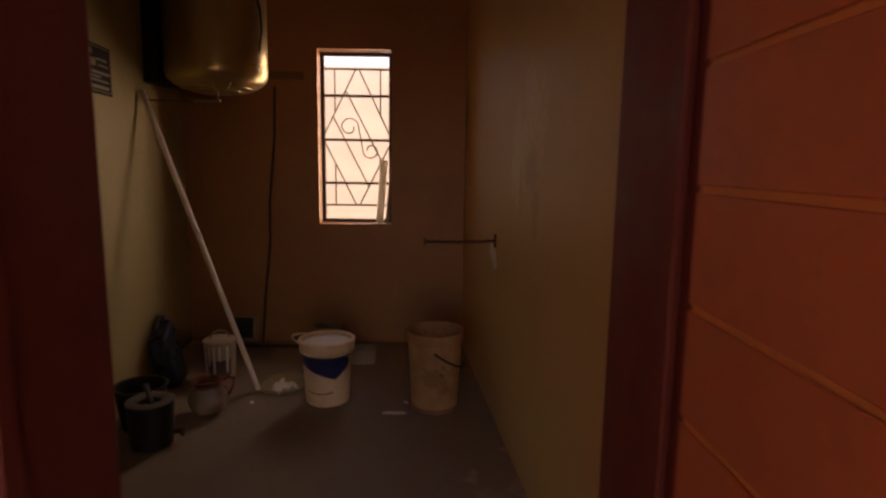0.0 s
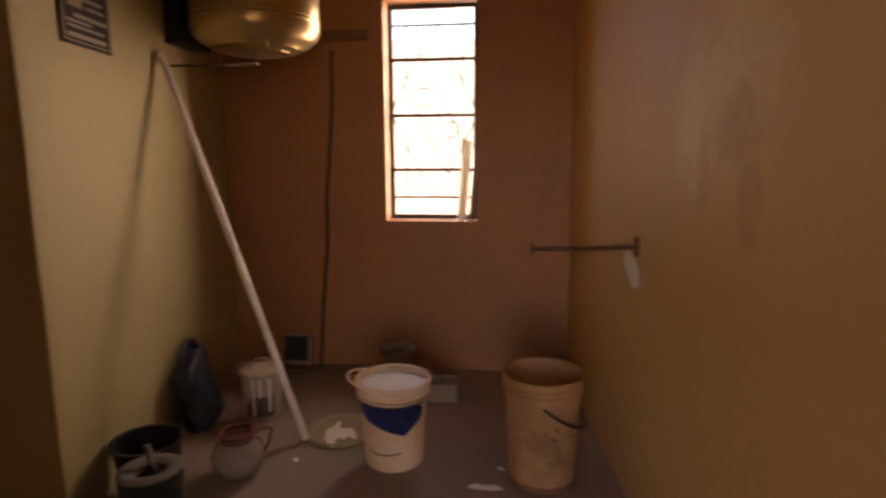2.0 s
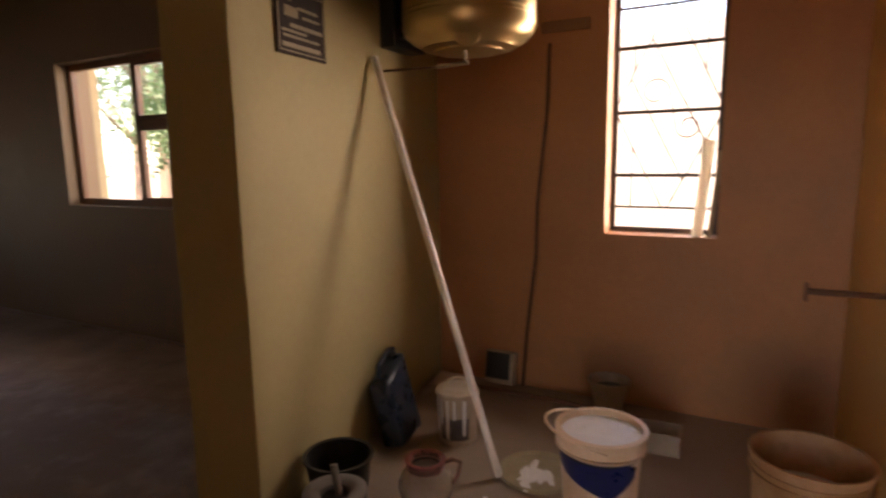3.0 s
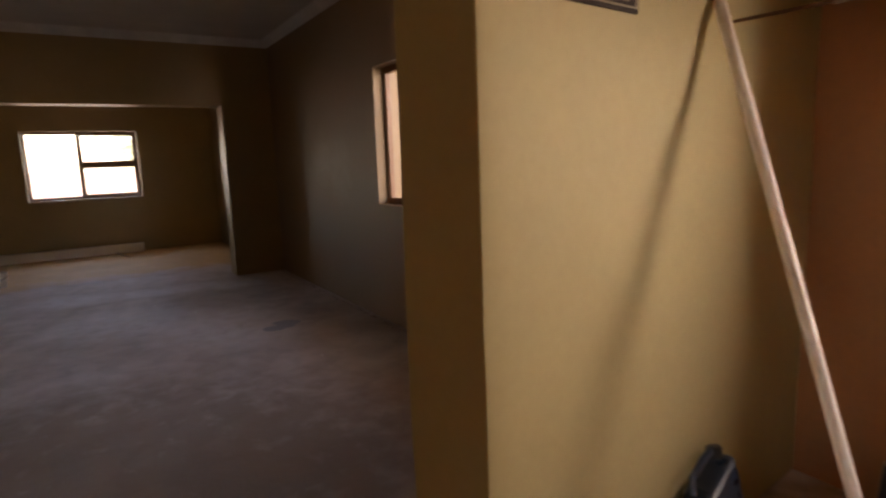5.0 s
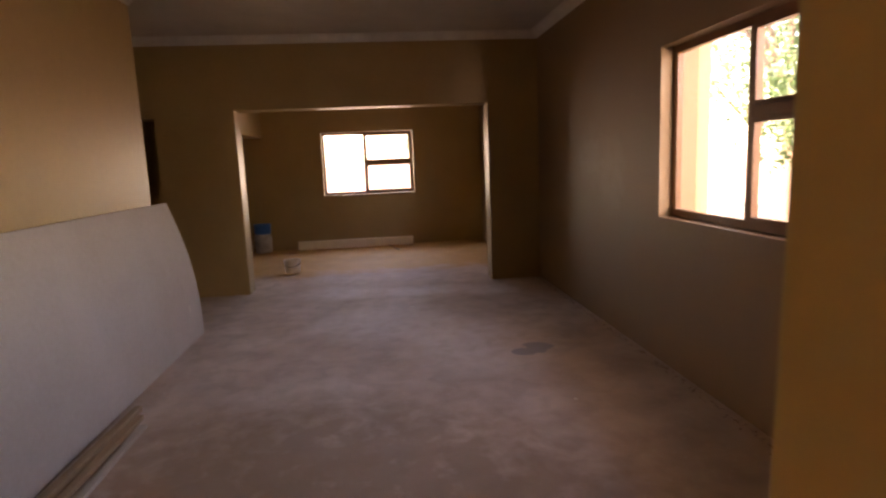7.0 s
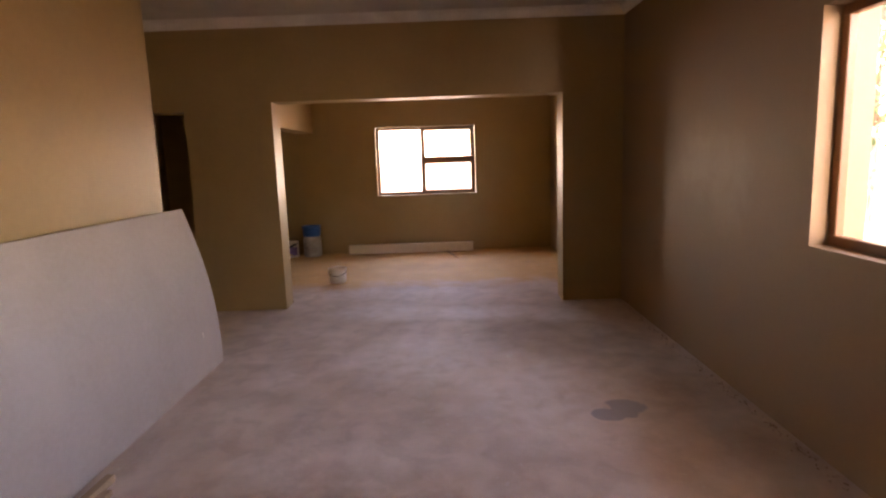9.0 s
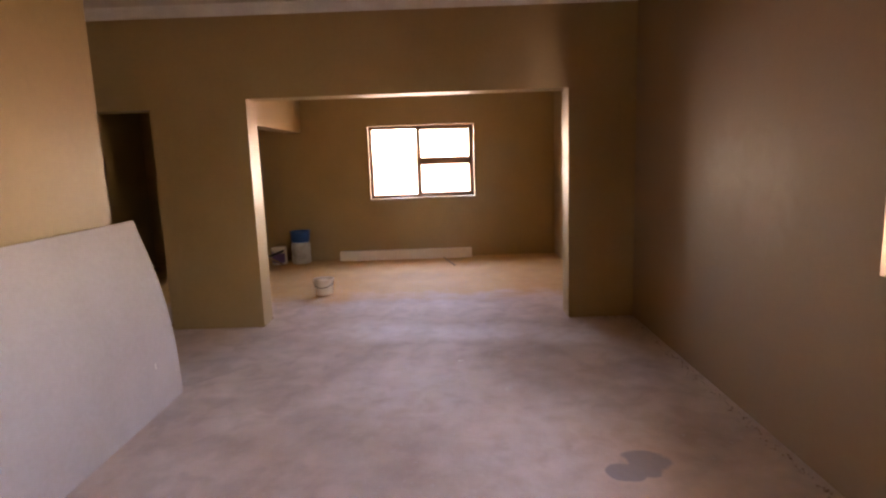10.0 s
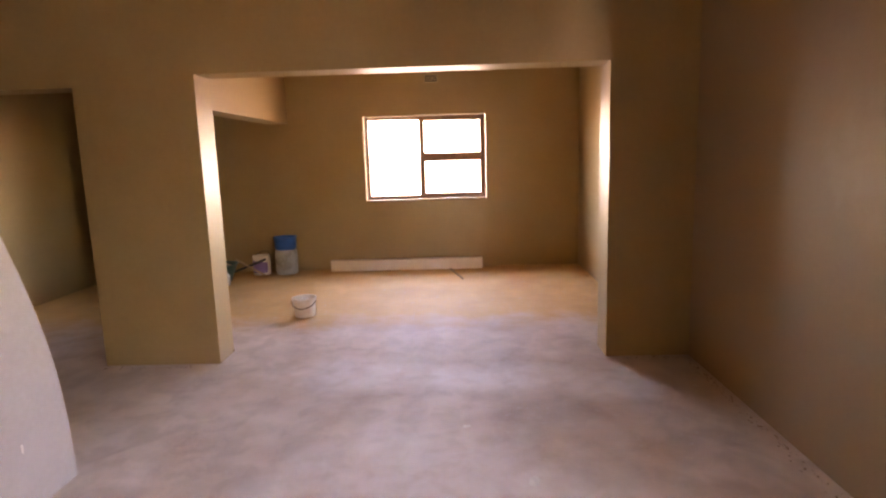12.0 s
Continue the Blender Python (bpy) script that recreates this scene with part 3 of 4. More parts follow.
# ---- nook window with its grille ----
def nook_window():
    t = thing("window_3", pose(0, 0, 0), "tall narrow brown steel window with a scrolled burglar grille", "window")
    t["kind"] = "structure"
    x0, x1, z0, z1, y = 0.133, 0.679, 0.945, 2.239, 4.515
    b = 0.026
    part("window_frame", joined(box(x0, x1, y - 0.016, y + 0.016, z0, z0 + b, 0.003), box(x0, x1, y - 0.016, y + 0.016, z1 - b, z1, 0.003),
                                box(x0, x0 + b, y - 0.016, y + 0.016, z0 + b, z1 - b, 0.003), box(x1 - b, x1, y - 0.016, y + 0.016, z0 + b, z1 - b, 0.003)), STEELDARK, t)

    def gx(u):
        return x0 + u * (x1 - x0)

    def gz(v):
        return z1 - v * (z1 - z0)

    bars = (0.247, 0.505, 0.763)
    for v in bars:
        part("glazing_bar", box(x0 + b, x1 - b, y - 0.012, y + 0.012, gz(v) - 0.010, gz(v) + 0.010, 0.002), STEELDARK, t)
    levels = [z0 + b, gz(bars[2]), gz(bars[1]), gz(bars[0]), z1 - b]
    for a, c in zip(levels, levels[1:]):
        p = part("pane", box(x0 + b, x1 - b, y + 0.014, y + 0.017, a, c), GLASS, t)
        p.visible_shadow = False
    g = thing("burglar_grille", pose(0, 0, 0), "dark wrought steel burglar grille with diamonds and a scroll", "grille")
    gy = y - 0.022
    r = 0.0058

    def rod(name, u0, v0, u1, v1, rad=r):
        part(name, tube([(gx(u0), gy, gz(v0)), (gx(u1), gy, gz(v1))], rad, 8), STEELDARK, g)

    for v in (0.095, 0.895):
        part("flat_bar", box(x0 + 0.004, x1 - 0.004, gy - 0.004, gy + 0.004, gz(v) - 0.007, gz(v) + 0.007, 0.002), STEELDARK, g)
    for a in ((0.490, 0.095, 0.035, 0.480), (0.535, 0.095, 0.960, 0.470), (0.035, 0.510, 0.490, 0.895), (0.960, 0.540, 0.535, 0.895),
              (0.355, 0.222, 0.845, 0.625), (0.175, 0.375, 0.665, 0.782)):
        rod("diagonal_bar", *a)
    for a in ((0.195, 0.095, 0.195, 0.345), (0.195, 0.640, 0.195, 0.895), (0.835, 0.095, 0.835, 0.370), (0.830, 0.620, 0.830, 0.895)):
        rod("upright_bar", *a)
    pts = []
    for i in range(26):                       # upper curl, from its tight eye out to the shank
        a = radians(10 - 370 * i / 25)
        q = 0.026 + 0.040 * min(1.0, i / 14)
        pts.append((gx(0.405) + q * math.cos(a), gy - 0.004, gz(0.430) + q * math.sin(a)))
    low = [(gx(0.690) - 0.86 * (p[0] - gx(0.405)), p[1], gz(0.568) - 0.86 * (p[2] - gz(0.430))) for p in reversed(pts)]
    part("scroll", tube(pts + low, 0.0052, 8), STEELDARK, g)
    for px, top, rad in ((0.592, 1.43, 0.027), (0.648, 1.375, 0.012)):
        o = thing("pipe_offcut", pose(px - 0.006, 4.425, 0.944), "short white plastic pipe offcut standing on the window sill", "pipe", "pipe offcuts on the sill")
        bm = joined(tube([(0, 0, 0), (0.036, 0.028, top - 0.944)], rad, 16))
        part("tube", bm, PVCLIT if rad > 0.015 else TIMBER, o, smooth=True)


nook_window()


# ---- nook things ----
def ring(r_in, r_out, z0, z1, steps=40):
    return lathe([(r_in, z0), (r_out, z0), (r_out, z1), (r_in, z1), (r_in, z0)], steps, cap=False)


def arc(cx, cy, cz, r, a0, a1, tilt, n=20):
    """Points of a bail handle: half a circle about the bucket's middle, tipped by tilt degrees from upright."""
    out = []
    for i in range(n + 1):
        a = radians(a0 + (a1 - a0) * i / n)
        h = r * math.sin(a)
        out.append((cx + r * math.cos(a), cy - h * math.sin(radians(tilt)), cz + h * math.cos(radians(tilt))))
    return out


def patch(r0, r1, h, a0, a1, top, low, n=24, off=0.0012):
    """A printed patch lying on a tapered bucket wall between two angles; top and low give heights along it."""
    bm = bmesh.new()
    cols = []
    for i in range(n + 1):
        f = i / n
        a = radians(a0 + (a1 - a0) * f)
        col = []
        for z in (low(f), top(f)):
            r = r0 + (r1 - r0) * z / h + off
            col.append(bm.verts.new((r * math.cos(a), r * math.sin(a), z)))
        cols.append(col)
    for c, e in zip(cols, cols[1:]):
        bm.faces.new((c[0], e[0], e[1], c[1]))
    return bm


def bucket_body(r0, r1, h, wall_t=0.004):
    return lathe([(0.001, 0.0), (r0 - 0.006, 0.0), (r0, 0.006), (r1, h), (r1 - wall_t, h), (r0 - wall_t, 0.012), (0.001, 0.012)], 48)


def nook_things():
    # paint bucket with blue print, lid of paint, upright handle lying to one side
    r0, r1, h = 0.128, 0.150, 0.382
    b = thing("paint_bucket", pose(0.388, 3.238, 0, 0, 0, 8), "white plastic paint bucket with dark blue label, full of white paint", "bucket")
    part("body", bucket_body(r0, r1, h), TUBPL, b, smooth=True)
    rim = part("rim", joined(ring(r1 - 0.003, r1 + 0.012, h - 0.055, h - 0.012), ring(r1 - 0.003, r1 + 0.016, h - 0.012, h), ring(r1 - 0.003, r1 + 0.014, h - 0.066, h - 0.060)), TUBPL, b, smooth=True)
    part("paint", lathe([(0.001, h - 0.028), (r1 - 0.004, h - 0.028), (r1 - 0.004, h - 0.024), (0.06, h - 0.021), (0.001, h - 0.022)], 40), WHITEPAINT, b, "white paint skin", smooth=True)
    part("label", patch(r0, r1, h, 190, 330, lambda f: 0.296 if f < 0.92 else 0.285, lambda f: 0.255 - 0.085 * min(1, f / 0.72) + (0.07 * (f - 0.72) / 0.28 if f > 0.72 else 0)), BLUEPR, b, "dark blue printed label")
    part("dark_band", patch(r0, r1, h, 185, 335, lambda f: 0.304, lambda f: 0.296), BLACKPL, b, "dark band over the label")
    part("mark", patch(r0, r1, h, 215, 285, lambda f: 0.098 - 0.012 * math.sin(f * 3.1), lambda f: 0.092 - 0.012 * math.sin(f * 3.1)), BLACKPL, b, "thin dark scratch line")
    part("handle", tube([((r1 + 0.015) * math.cos(radians(9 * i)), -(r1 + 0.05) * 1.0 * math.sin(radians(9 * i)), h - 0.03 + 0.05 * math.sin(radians(9 * i))) for i in range(21)], 0.0055, 8), TUBPL, rim, "white plastic handle", m=pose(0, 0, 0, 0, 0, -78))
    # tall cream bucket with a dark handle hanging down
    r0, r1, h = 0.132, 0.160, 0.468
    c = thing("plastic_bucket", pose(1.028, 3.15, 0, 0, 0, 0), "tall stained cream plastic bucket with a black handle", "bucket")
    part("body", bucket_body(r0, r1, h), CREAMPL, c, smooth=True)
    rim = part("rim", joined(ring(r1 - 0.003, r1 + 0.007, h - 0.010, h), ring(r1 - 0.004, r1 + 0.005, h - 0.040, h - 0.034), ring(r1 - 0.005, r1 + 0.005, h - 0.062, h - 0.056)), CREAMPL, c, smooth=True)
    part("sediment", lathe([(0.001, 0.33), (0.144, 0.33), (0.144, 0.335), (0.001, 0.34)], 36), WHITEPAINT, c, "dried paint residue", smooth=True)
    pts = []
    for i in range(13):
        a = radians(268 + 92 * i / 12)
        z = 0.375 - 0.105 * math.sin(math.pi * min(1, i / 12) * 0.58)
        rr = 0.167 + 0.012 * math.sin(math.pi * i / 12)
        pts.append((rr * math.cos(a), rr * math.sin(a), z))
    part("handle", tube(pts, 0.0065, 8), BLACKPL, c, "black plastic handle")
    part("foot_band", lathe([(r0 - 0.004, 0.004), (r0 + 0.0025, 0.004), (r0 + 0.004, 0.028), (r0 - 0.004, 0.03), (r0 - 0.004, 0.004)], 48, cap=False), BANDPL, c, "brown mud stain", smooth=True)
    rnd = random.Random(3)
    for i in range(6):
        a0, z0 = rnd.uniform(270, 340), rnd.uniform(0.17, 0.28)
        part("mud_speck", patch(r0, r1, h, a0, a0 + rnd.uniform(2, 7), lambda f: z0 + 0.012 * math.sin(math.pi * f) + 0.004, lambda f: z0 - 0.008 * math.sin(math.pi * f), 5, 0.0014), BANDPL, c)
    # lid with spilled paint
    d = thing("bucket_lid", pose(0.075, 3.455, 0.0), "round plastic bucket lid smeared with white paint, on the floor", "lid")
    part("disc", lathe([(0.001, 0.0), (0.158, 0.0), (0.165, 0.006), (0.165, 0.022), (0.158, 0.022), (0.152, 0.010), (0.001, 0.009)], 44), LIDPL, d, smooth=True)
    for k in range(7):
        a, q = k * 2.1, 0.015 + 0.008 * k
        part("paint_smear", splat(0.05 + 0.012 * (k % 3), 0.006, k + 3), WHITEPAINT, d, m=pose(q * math.cos(a) + 0.0, q * math.sin(a) - 0.03, 0.009 + 0.0008 * k, 0, 0, 25 + 17 * k) @ Matrix.Diagonal((1.3, 0.45, 1, 1)))
    # long white pipe leaning in the corner
    p = thing("plastic_pipe", pose(-0.06, 3.345, 0.0), "long white plastic pipe leaning against the wall", "pipe")
    part("tube", tube([(0, 0, 0.012), (-0.357, 0.100, 0.930), (-0.705, 0.195, 1.827)], 0.0165, 20), PVC, p, smooth=True)
    # small covered bucket
    r0, r1, h = 0.090, 0.100, 0.235
    s = thing("paint_tub", pose(-0.38, 3.595, 0, 0, 0, 0), "small white paint tub with drips, lid and raised handle", "bucket")
    part("body", bucket_body(r0, r1, h), TUBDIRTY, s, smooth=True)
    part("lid", lathe([(0.001, h), (r1 + 0.006, h), (r1 + 0.008, h + 0.006), (r1 + 0.004, h + 0.022), (r1 - 0.012, h + 0.030), (0.001, h + 0.026)], 36), TUBDIRTY, s, smooth=True)
    part("handle", tube(arc(0, 0, h + 0.018, 0.060, 4, 176, -12), 0.0058, 8), TUBDIRTY, s, m=pose(0, 0, 0, 0, 0, 25))
    part("label", patch(r0, r1, h, 240, 330, lambda f: 0.14, lambda f: 0.03), DARKPR, s, "dark printed label")
    for k, (ang, z1, z0) in enumerate(((205, 0.232, 0.12), (222, 0.232, 0.06), (244, 0.232, 0.10), (262, 0.232, 0.03), (284, 0.232, 0.13), (310, 0.232, 0.05))):
        part("paint_drip", patch(r0, r1, h, ang, ang + 7 + 3 * (k % 2), lambda f: z1, lambda f: z0 + 0.02 * abs(f - 0.5), 4, 0.003), WHITEPAINT, s)
    # leaning navy jerrycan
    n = thing("jerrycan", pose(-0.625, 3.49, 0.0, 0, -14, 9), "dark navy plastic jerrycan leaning against the wall", "jerrycan")
    can = box(-0.055, 0.055, -0.125, 0.125, 0.0, 0.40)
    for v in can.verts:
        if v.co.z > 0.3 and v.co.y < 0:
            v.co.z -= 0.085
    bevelled(can, 0.028, 4)
    part("body", can, NAVYPL, n, smooth=True)
    part("side_panel", box(0.054, 0.0575, -0.085, 0.085, 0.06, 0.27, 0.0015), NAVYPL, n)
    part("handle", tube([(0, -0.09, 0.335), (0, -0.075, 0.385), (0, 0.01, 0.415), (0, 0.07, 0.425), (0, 0.095, 0.395)], 0.012, 10), NAVYPL, n, smooth=True)
    part("cap", lathe([(0.001, 0.0), (0.026, 0.0), (0.026, 0.03), (0.022, 0.036), (0.001, 0.036)], 24), BLACKPL, n, m=pose(0, 0.085, 0.396), smooth=True)
    # glass jug with a red collar
    j = thing("jug", pose(-0.255, 3.06, 0), "round cloudy glass jug with a red plastic collar and handle", "jug")
    part("body", lathe([(0.001, 0.0), (0.06, 0.0), (0.085, 0.012), (0.108, 0.055), (0.112, 0.085), (0.098, 0.125), (0.070, 0.150), (0.064, 0.165),
                        (0.059, 0.165), (0.064, 0.148), (0.090, 0.122), (0.105, 0.085), (0.10, 0.055), (0.08, 0.016), (0.001, 0.008)], 40), JUGGLASS, j, smooth=True)
    part("collar", joined(ring(0.060, 0.074, 0.150, 0.178), ring(0.064, 0.082, 0.178, 0.186)), PINK, j, "red plastic collar", smooth=True)
    part("handle", tube([(0.07, 0.02, 0.175), (0.105, 0.03, 0.192), (0.135, 0.04, 0.185), (0.125, 0.037, 0.13), (0.105, 0.03, 0.09)], 0.008, 10), PINK, j, "red plastic handle", smooth=True)
    # black bucket caked with cement, with a stick in it
    k = thing("mixing_bucket", pose(-0.385, 2.66, 0), "black bucket with cement-caked rim and a stick in it", "bucket")
    part("body", bucket_body(0.098, 0.110, 0.225), BLACKPL, k, smooth=True)
    part("cement_rim", lathe([(0.052, 0.205), (0.085, 0.214), (0.106, 0.222), (0.112, 0.232), (0.098, 0.240), (0.070, 0.238), (0.052, 0.225), (0.052, 0.205)], 36, cap=False), CEMENT, k, "grey dried cement", smooth=True)
    part("mortar", lathe([(0.001, 0.19), (0.10, 0.19), (0.10, 0.20), (0.001, 0.205)], 30), BLACKPL, k)
    part("stick", tube([(0.02, 0.02, 0.10), (-0.01, 0.03, 0.22), (-0.035, 0.04, 0.30)], 0.013, 10), CEMENT, k, "cement-crusted stick", smooth=True)
    part("tap", joined(tube([(0.10, 0.02, 0.06), (0.150, 0.03, 0.06)], 0.012, 10), tube([(0.140, 0.028, 0.06), (0.140, 0.028, 0.035)], 0.010, 10)), RUST, k)
    q = thing("plastic_basin", pose(-0.538, 2.875, 0.0, 0, 0, 0), "large black plastic basin on the floor by the wall", "basin")
    part("bowl", lathe([(0.001, 0.0), (0.10, 0.0), (0.128, 0.215), (0.138, 0.220), (0.138, 0.228), (0.124, 0.226), (0.096, 0.012), (0.001, 0.012)], 44), BLACKPL, q, smooth=True)
    # small things by the back wall
    m = thing("meter_box", pose(-0.44, 4.27, 0.03, -12, 0, 0) @ Matrix.Diagonal((0.85, 0.9, 0.95, 1)), "small pale plastic box with a dark face, against the wall", "box")
    part("body", box(-0.105, 0.105, -0.03, 0.04, 0, 0.20, 0.006, 2), DULLBOX, m)
    part("face", box(-0.098, 0.078, -0.036, -0.031, 0.030, 0.192, 0.002), BLACKPL, m, "dark face plate")
    f = thing("floor_pipe", pose(0, 0, 0), "thin rusty pipe lying along the foot of the wall", "pipe")
    part("tube", tube([(-0.60, 4.18, 0.022), (-0.1, 4.17, 0.030), (0.42, 4.15, 0.022)], 0.012, 10), RUST, f, smooth=True)
    o = thing("plastic_tray", pose(0.51, 3.93, 0, 0, 0, 4), "small grubby grey plastic tray on the floor", "tray")
    part("tray", joined(box(-0.09, 0.09, -0.075, 0.075, 0, 0.008, 0.002), box(-0.09, 0.09, -0.075, -0.067, 0.008, 0.10, 0.002), box(-0.09, 0.09, 0.067, 0.075, 0.008, 0.10, 0.002),
                        box(-0.09, -0.082, -0.066, 0.066, 0.008, 0.10, 0.002), box(0.082, 0.09, -0.066, 0.066, 0.008, 0.10, 0.002)), DULLBOX, o)
    part("rim", joined(box(-0.098, 0.098, -0.083, -0.0755, 0.09, 0.104, 0.002), box(0.0905, 0.098, -0.074, 0.074, 0.09, 0.104, 0.002), box(-0.098, -0.0905, -0.074, 0.074, 0.09, 0.104, 0.002)), DULLBOX, o)
    u = thing("flower_pot", pose(0.205, 4.24, 0), "small grubby brown pot with dark inside, by the wall", "pot")
    part("body", lathe([(0.001, 0), (0.07, 0), (0.098, 0.155), (0.110, 0.158), (0.110, 0.175), (0.094, 0.175), (0.068, 0.012), (0.001, 0.012)], 36), DULLBOX, u, smooth=True)
    part("soil", lathe([(0.001, 0.12), (0.083, 0.12), (0.083, 0.128), (0.001, 0.132)], 30), BLACKPL, u, smooth=True)
    # steel rod fixed to the wall
    z = thing("wall_rail", pose(1.354, 3.049, 1.0, 0, 0, 0), "rusty steel rail sticking out of the wall", "rail")
    part("bar", tube([(0, 0, 0), (-0.20, -0.05, -0.004), (-0.384, -0.098, 0.004)], 0.0085, 10), RUST, z, smooth=True)
    part("end_plate", box(-0.392, -0.384, -0.108, -0.088, -0.022, 0.026, 0.001), RUST, z)
    part("wall_plate", box(-0.010, 0.002, -0.02, 0.02, -0.035, 0.035, 0.002), RUST, z)
    w = part("filler_patch", splat(0.075, 0.006, 12), WHITEPLASTER, m=pose(1.350, 3.11, 0.905, 0, -90, 5) @ Matrix.Diagonal((1.1, 1.3, 1, 1)))
    tagged(w, "rough white filler patch under the rail", "filler", kind="structure")
    # plaque
    y = thing("wall_plaque", pose(-0.714, 2.982, 1.743, 0, 0, 7.0) @ Matrix.Diagonal((1, 1.30, 0.93, 1)), "dark brown plaque with cream print on the wall", "sign")
    part("panel", box(-0.002, 0.008, -0.123, 0.123, 0, 0.265, 0.002), BROWNCARD, y)
    part("border", joined(box(0.0085, 0.0105, -0.115, 0.115, 0.012, 0.016), box(0.0085, 0.0105, -0.115, 0.115, 0.249, 0.253), box(0.0085, 0.0105, -0.115, -0.111, 0.0165, 0.2485), box(0.0085, 0.0105, 0.111, 0.115, 0.0165, 0.2485)), CREAMINK, y, "cream border line")
    for i, (a0, a1, z0, z1) in enumerate(((-0.10, 0.09, 0.028, 0.046), (-0.095, 0.085, 0.066, 0.076), (-0.10, 0.02, 0.086, 0.096), (-0.06, 0.10, 0.106, 0.122), (-0.085, -0.02, 0.145, 0.185), (0.0, 0.09, 0.150, 0.160), (-0.02, 0.08, 0.180, 0.192), (-0.09, -0.05, 0.205, 0.235))):
        part("print_bar", box(0.0085, 0.0105, a0, a1, z0, z1, 0.0008), CREAMINK, y)
    # pipe chase and patch on the back wall
    v = thing("wall_pipe", pose(0, 0, 0), "thin dark pipe running down the back wall", "pipe")
    part("tube", tube([(-0.185, 4.356, 1.96), (-0.195, 4.354, 1.6), (-0.245, 4.354, 1.1), (-0.250, 4.352, 0.8), (-0.30, 4.354, 0.35), (-0.325, 4.35, 0.0)], 0.0095, 10), RUST, v, smooth=True)
    x = part("plaster_patch", box(-0.235, 0.03, 4.363, 4.372, 2.015, 2.075, 0.003), PLASTERPATCH)
    tagged(x, "rough brown plaster patch on the wall", "patch", kind="structure")


def splat(r, h, seed):
    """A flat irregular spill."""
    rnd = random.Random(seed)
    bm = bmesh.new()
    n = 26
    top, low = [], []
    for i in range(n):
        a = 2 * math.pi * i / n
        q = r * (0.7 + 0.3 * math.sin(a * 2 + seed) + 0.25 * rnd.random())
        low.append(bm.verts.new((q * math.cos(a), q * math.sin(a), 0)))
        top.append(bm.verts.new((0.85 * q * math.cos(a), 0.85 * q * math.sin(a), h * (0.5 + 0.5 * rnd.random()))))
    mid = bm.verts.new((0, 0, h))
    for i in range(n):
        j = (i + 1) % n
        bm.faces.new((low[i], low[j], top[j], top[i]))
        bm.faces.new((top[i], top[j], mid))
    bm.faces.new(list(reversed(low)))
    return bm


nook_things()


def water_heater():
    t = thing("water_heater", pose(-0.385, 3.765, 1.830), "champagne coloured vertical electric water heater hung on the wall", "water heater")
    R = 0.312
    part("tank", lathe([(0.001, 0.0), (0.05, 0.0), (0.09, 0.004), (0.16, 0.016), (0.165, 0.022), (0.22, 0.032), (0.225, 0.039), (0.268, 0.060), (0.300, 0.092),
                        (R, 0.125), (R, 0.150), (R + 0.003, 0.153), (R + 0.003, 0.158), (R, 0.161), (R, 0.170), (R + 0.003, 0.173), (R + 0.003, 0.178), (R, 0.181),
                        (R, 0.86), (R - 0.03, 0.92), (0.15, 0.97), (0.001, 0.98)], 64), GOLD, t, smooth=True)
    part("bracket", joined(box(-0.414, -0.290, -0.09, 0.16, 0.10, 0.16, 0.004), box(-0.422, -0.330, -0.12, 0.17, 0.06, 0.70, 0.004), box(-0.414, -0.290, -0.09, 0.16, 0.55, 0.61, 0.004)), BLACKPL, t, "dark steel wall bracket")
    part("cover_plate", box(-0.055, 0.055, -0.306, -0.285, 0.185, 0.20, 0.003), BLACKPL, t)
    part("badge", lathe([(0.001, 0), (0.055, 0), (0.058, 0.004), (0.05, 0.010), (0.001, 0.011)], 30), GOLD, t, m=pose(0.10, -0.222, 0.052, 120, 0, 24), smooth=True)
    part("cable", tube([(0.285, -0.09, 0.62), (0.312, -0.10, 0.50), (0.318, -0.10, 0.38), (0.300, -0.09, 0.27), (0.285, -0.08, 0.21)], 0.007, 8), BLACKPL, t, smooth=True)
    st = part("outlet", tube([(0.03, -0.10, 0.02), (0.03, -0.10, -0.045)], 0.009, 12), DULLBOX, t, smooth=True)
    part("drain_pipe", tube([(0.045, -0.10, -0.045), (-0.02, -0.10, -0.048), (-0.12, -0.10, -0.052)], 0.009, 12), DULLBOX, st, smooth=True)
    part("feed_pipe", tube([(-0.12, -0.10, -0.052), (-0.41, -0.10, -0.046)], 0.006, 10), RUST, st, smooth=True)


water_heater()


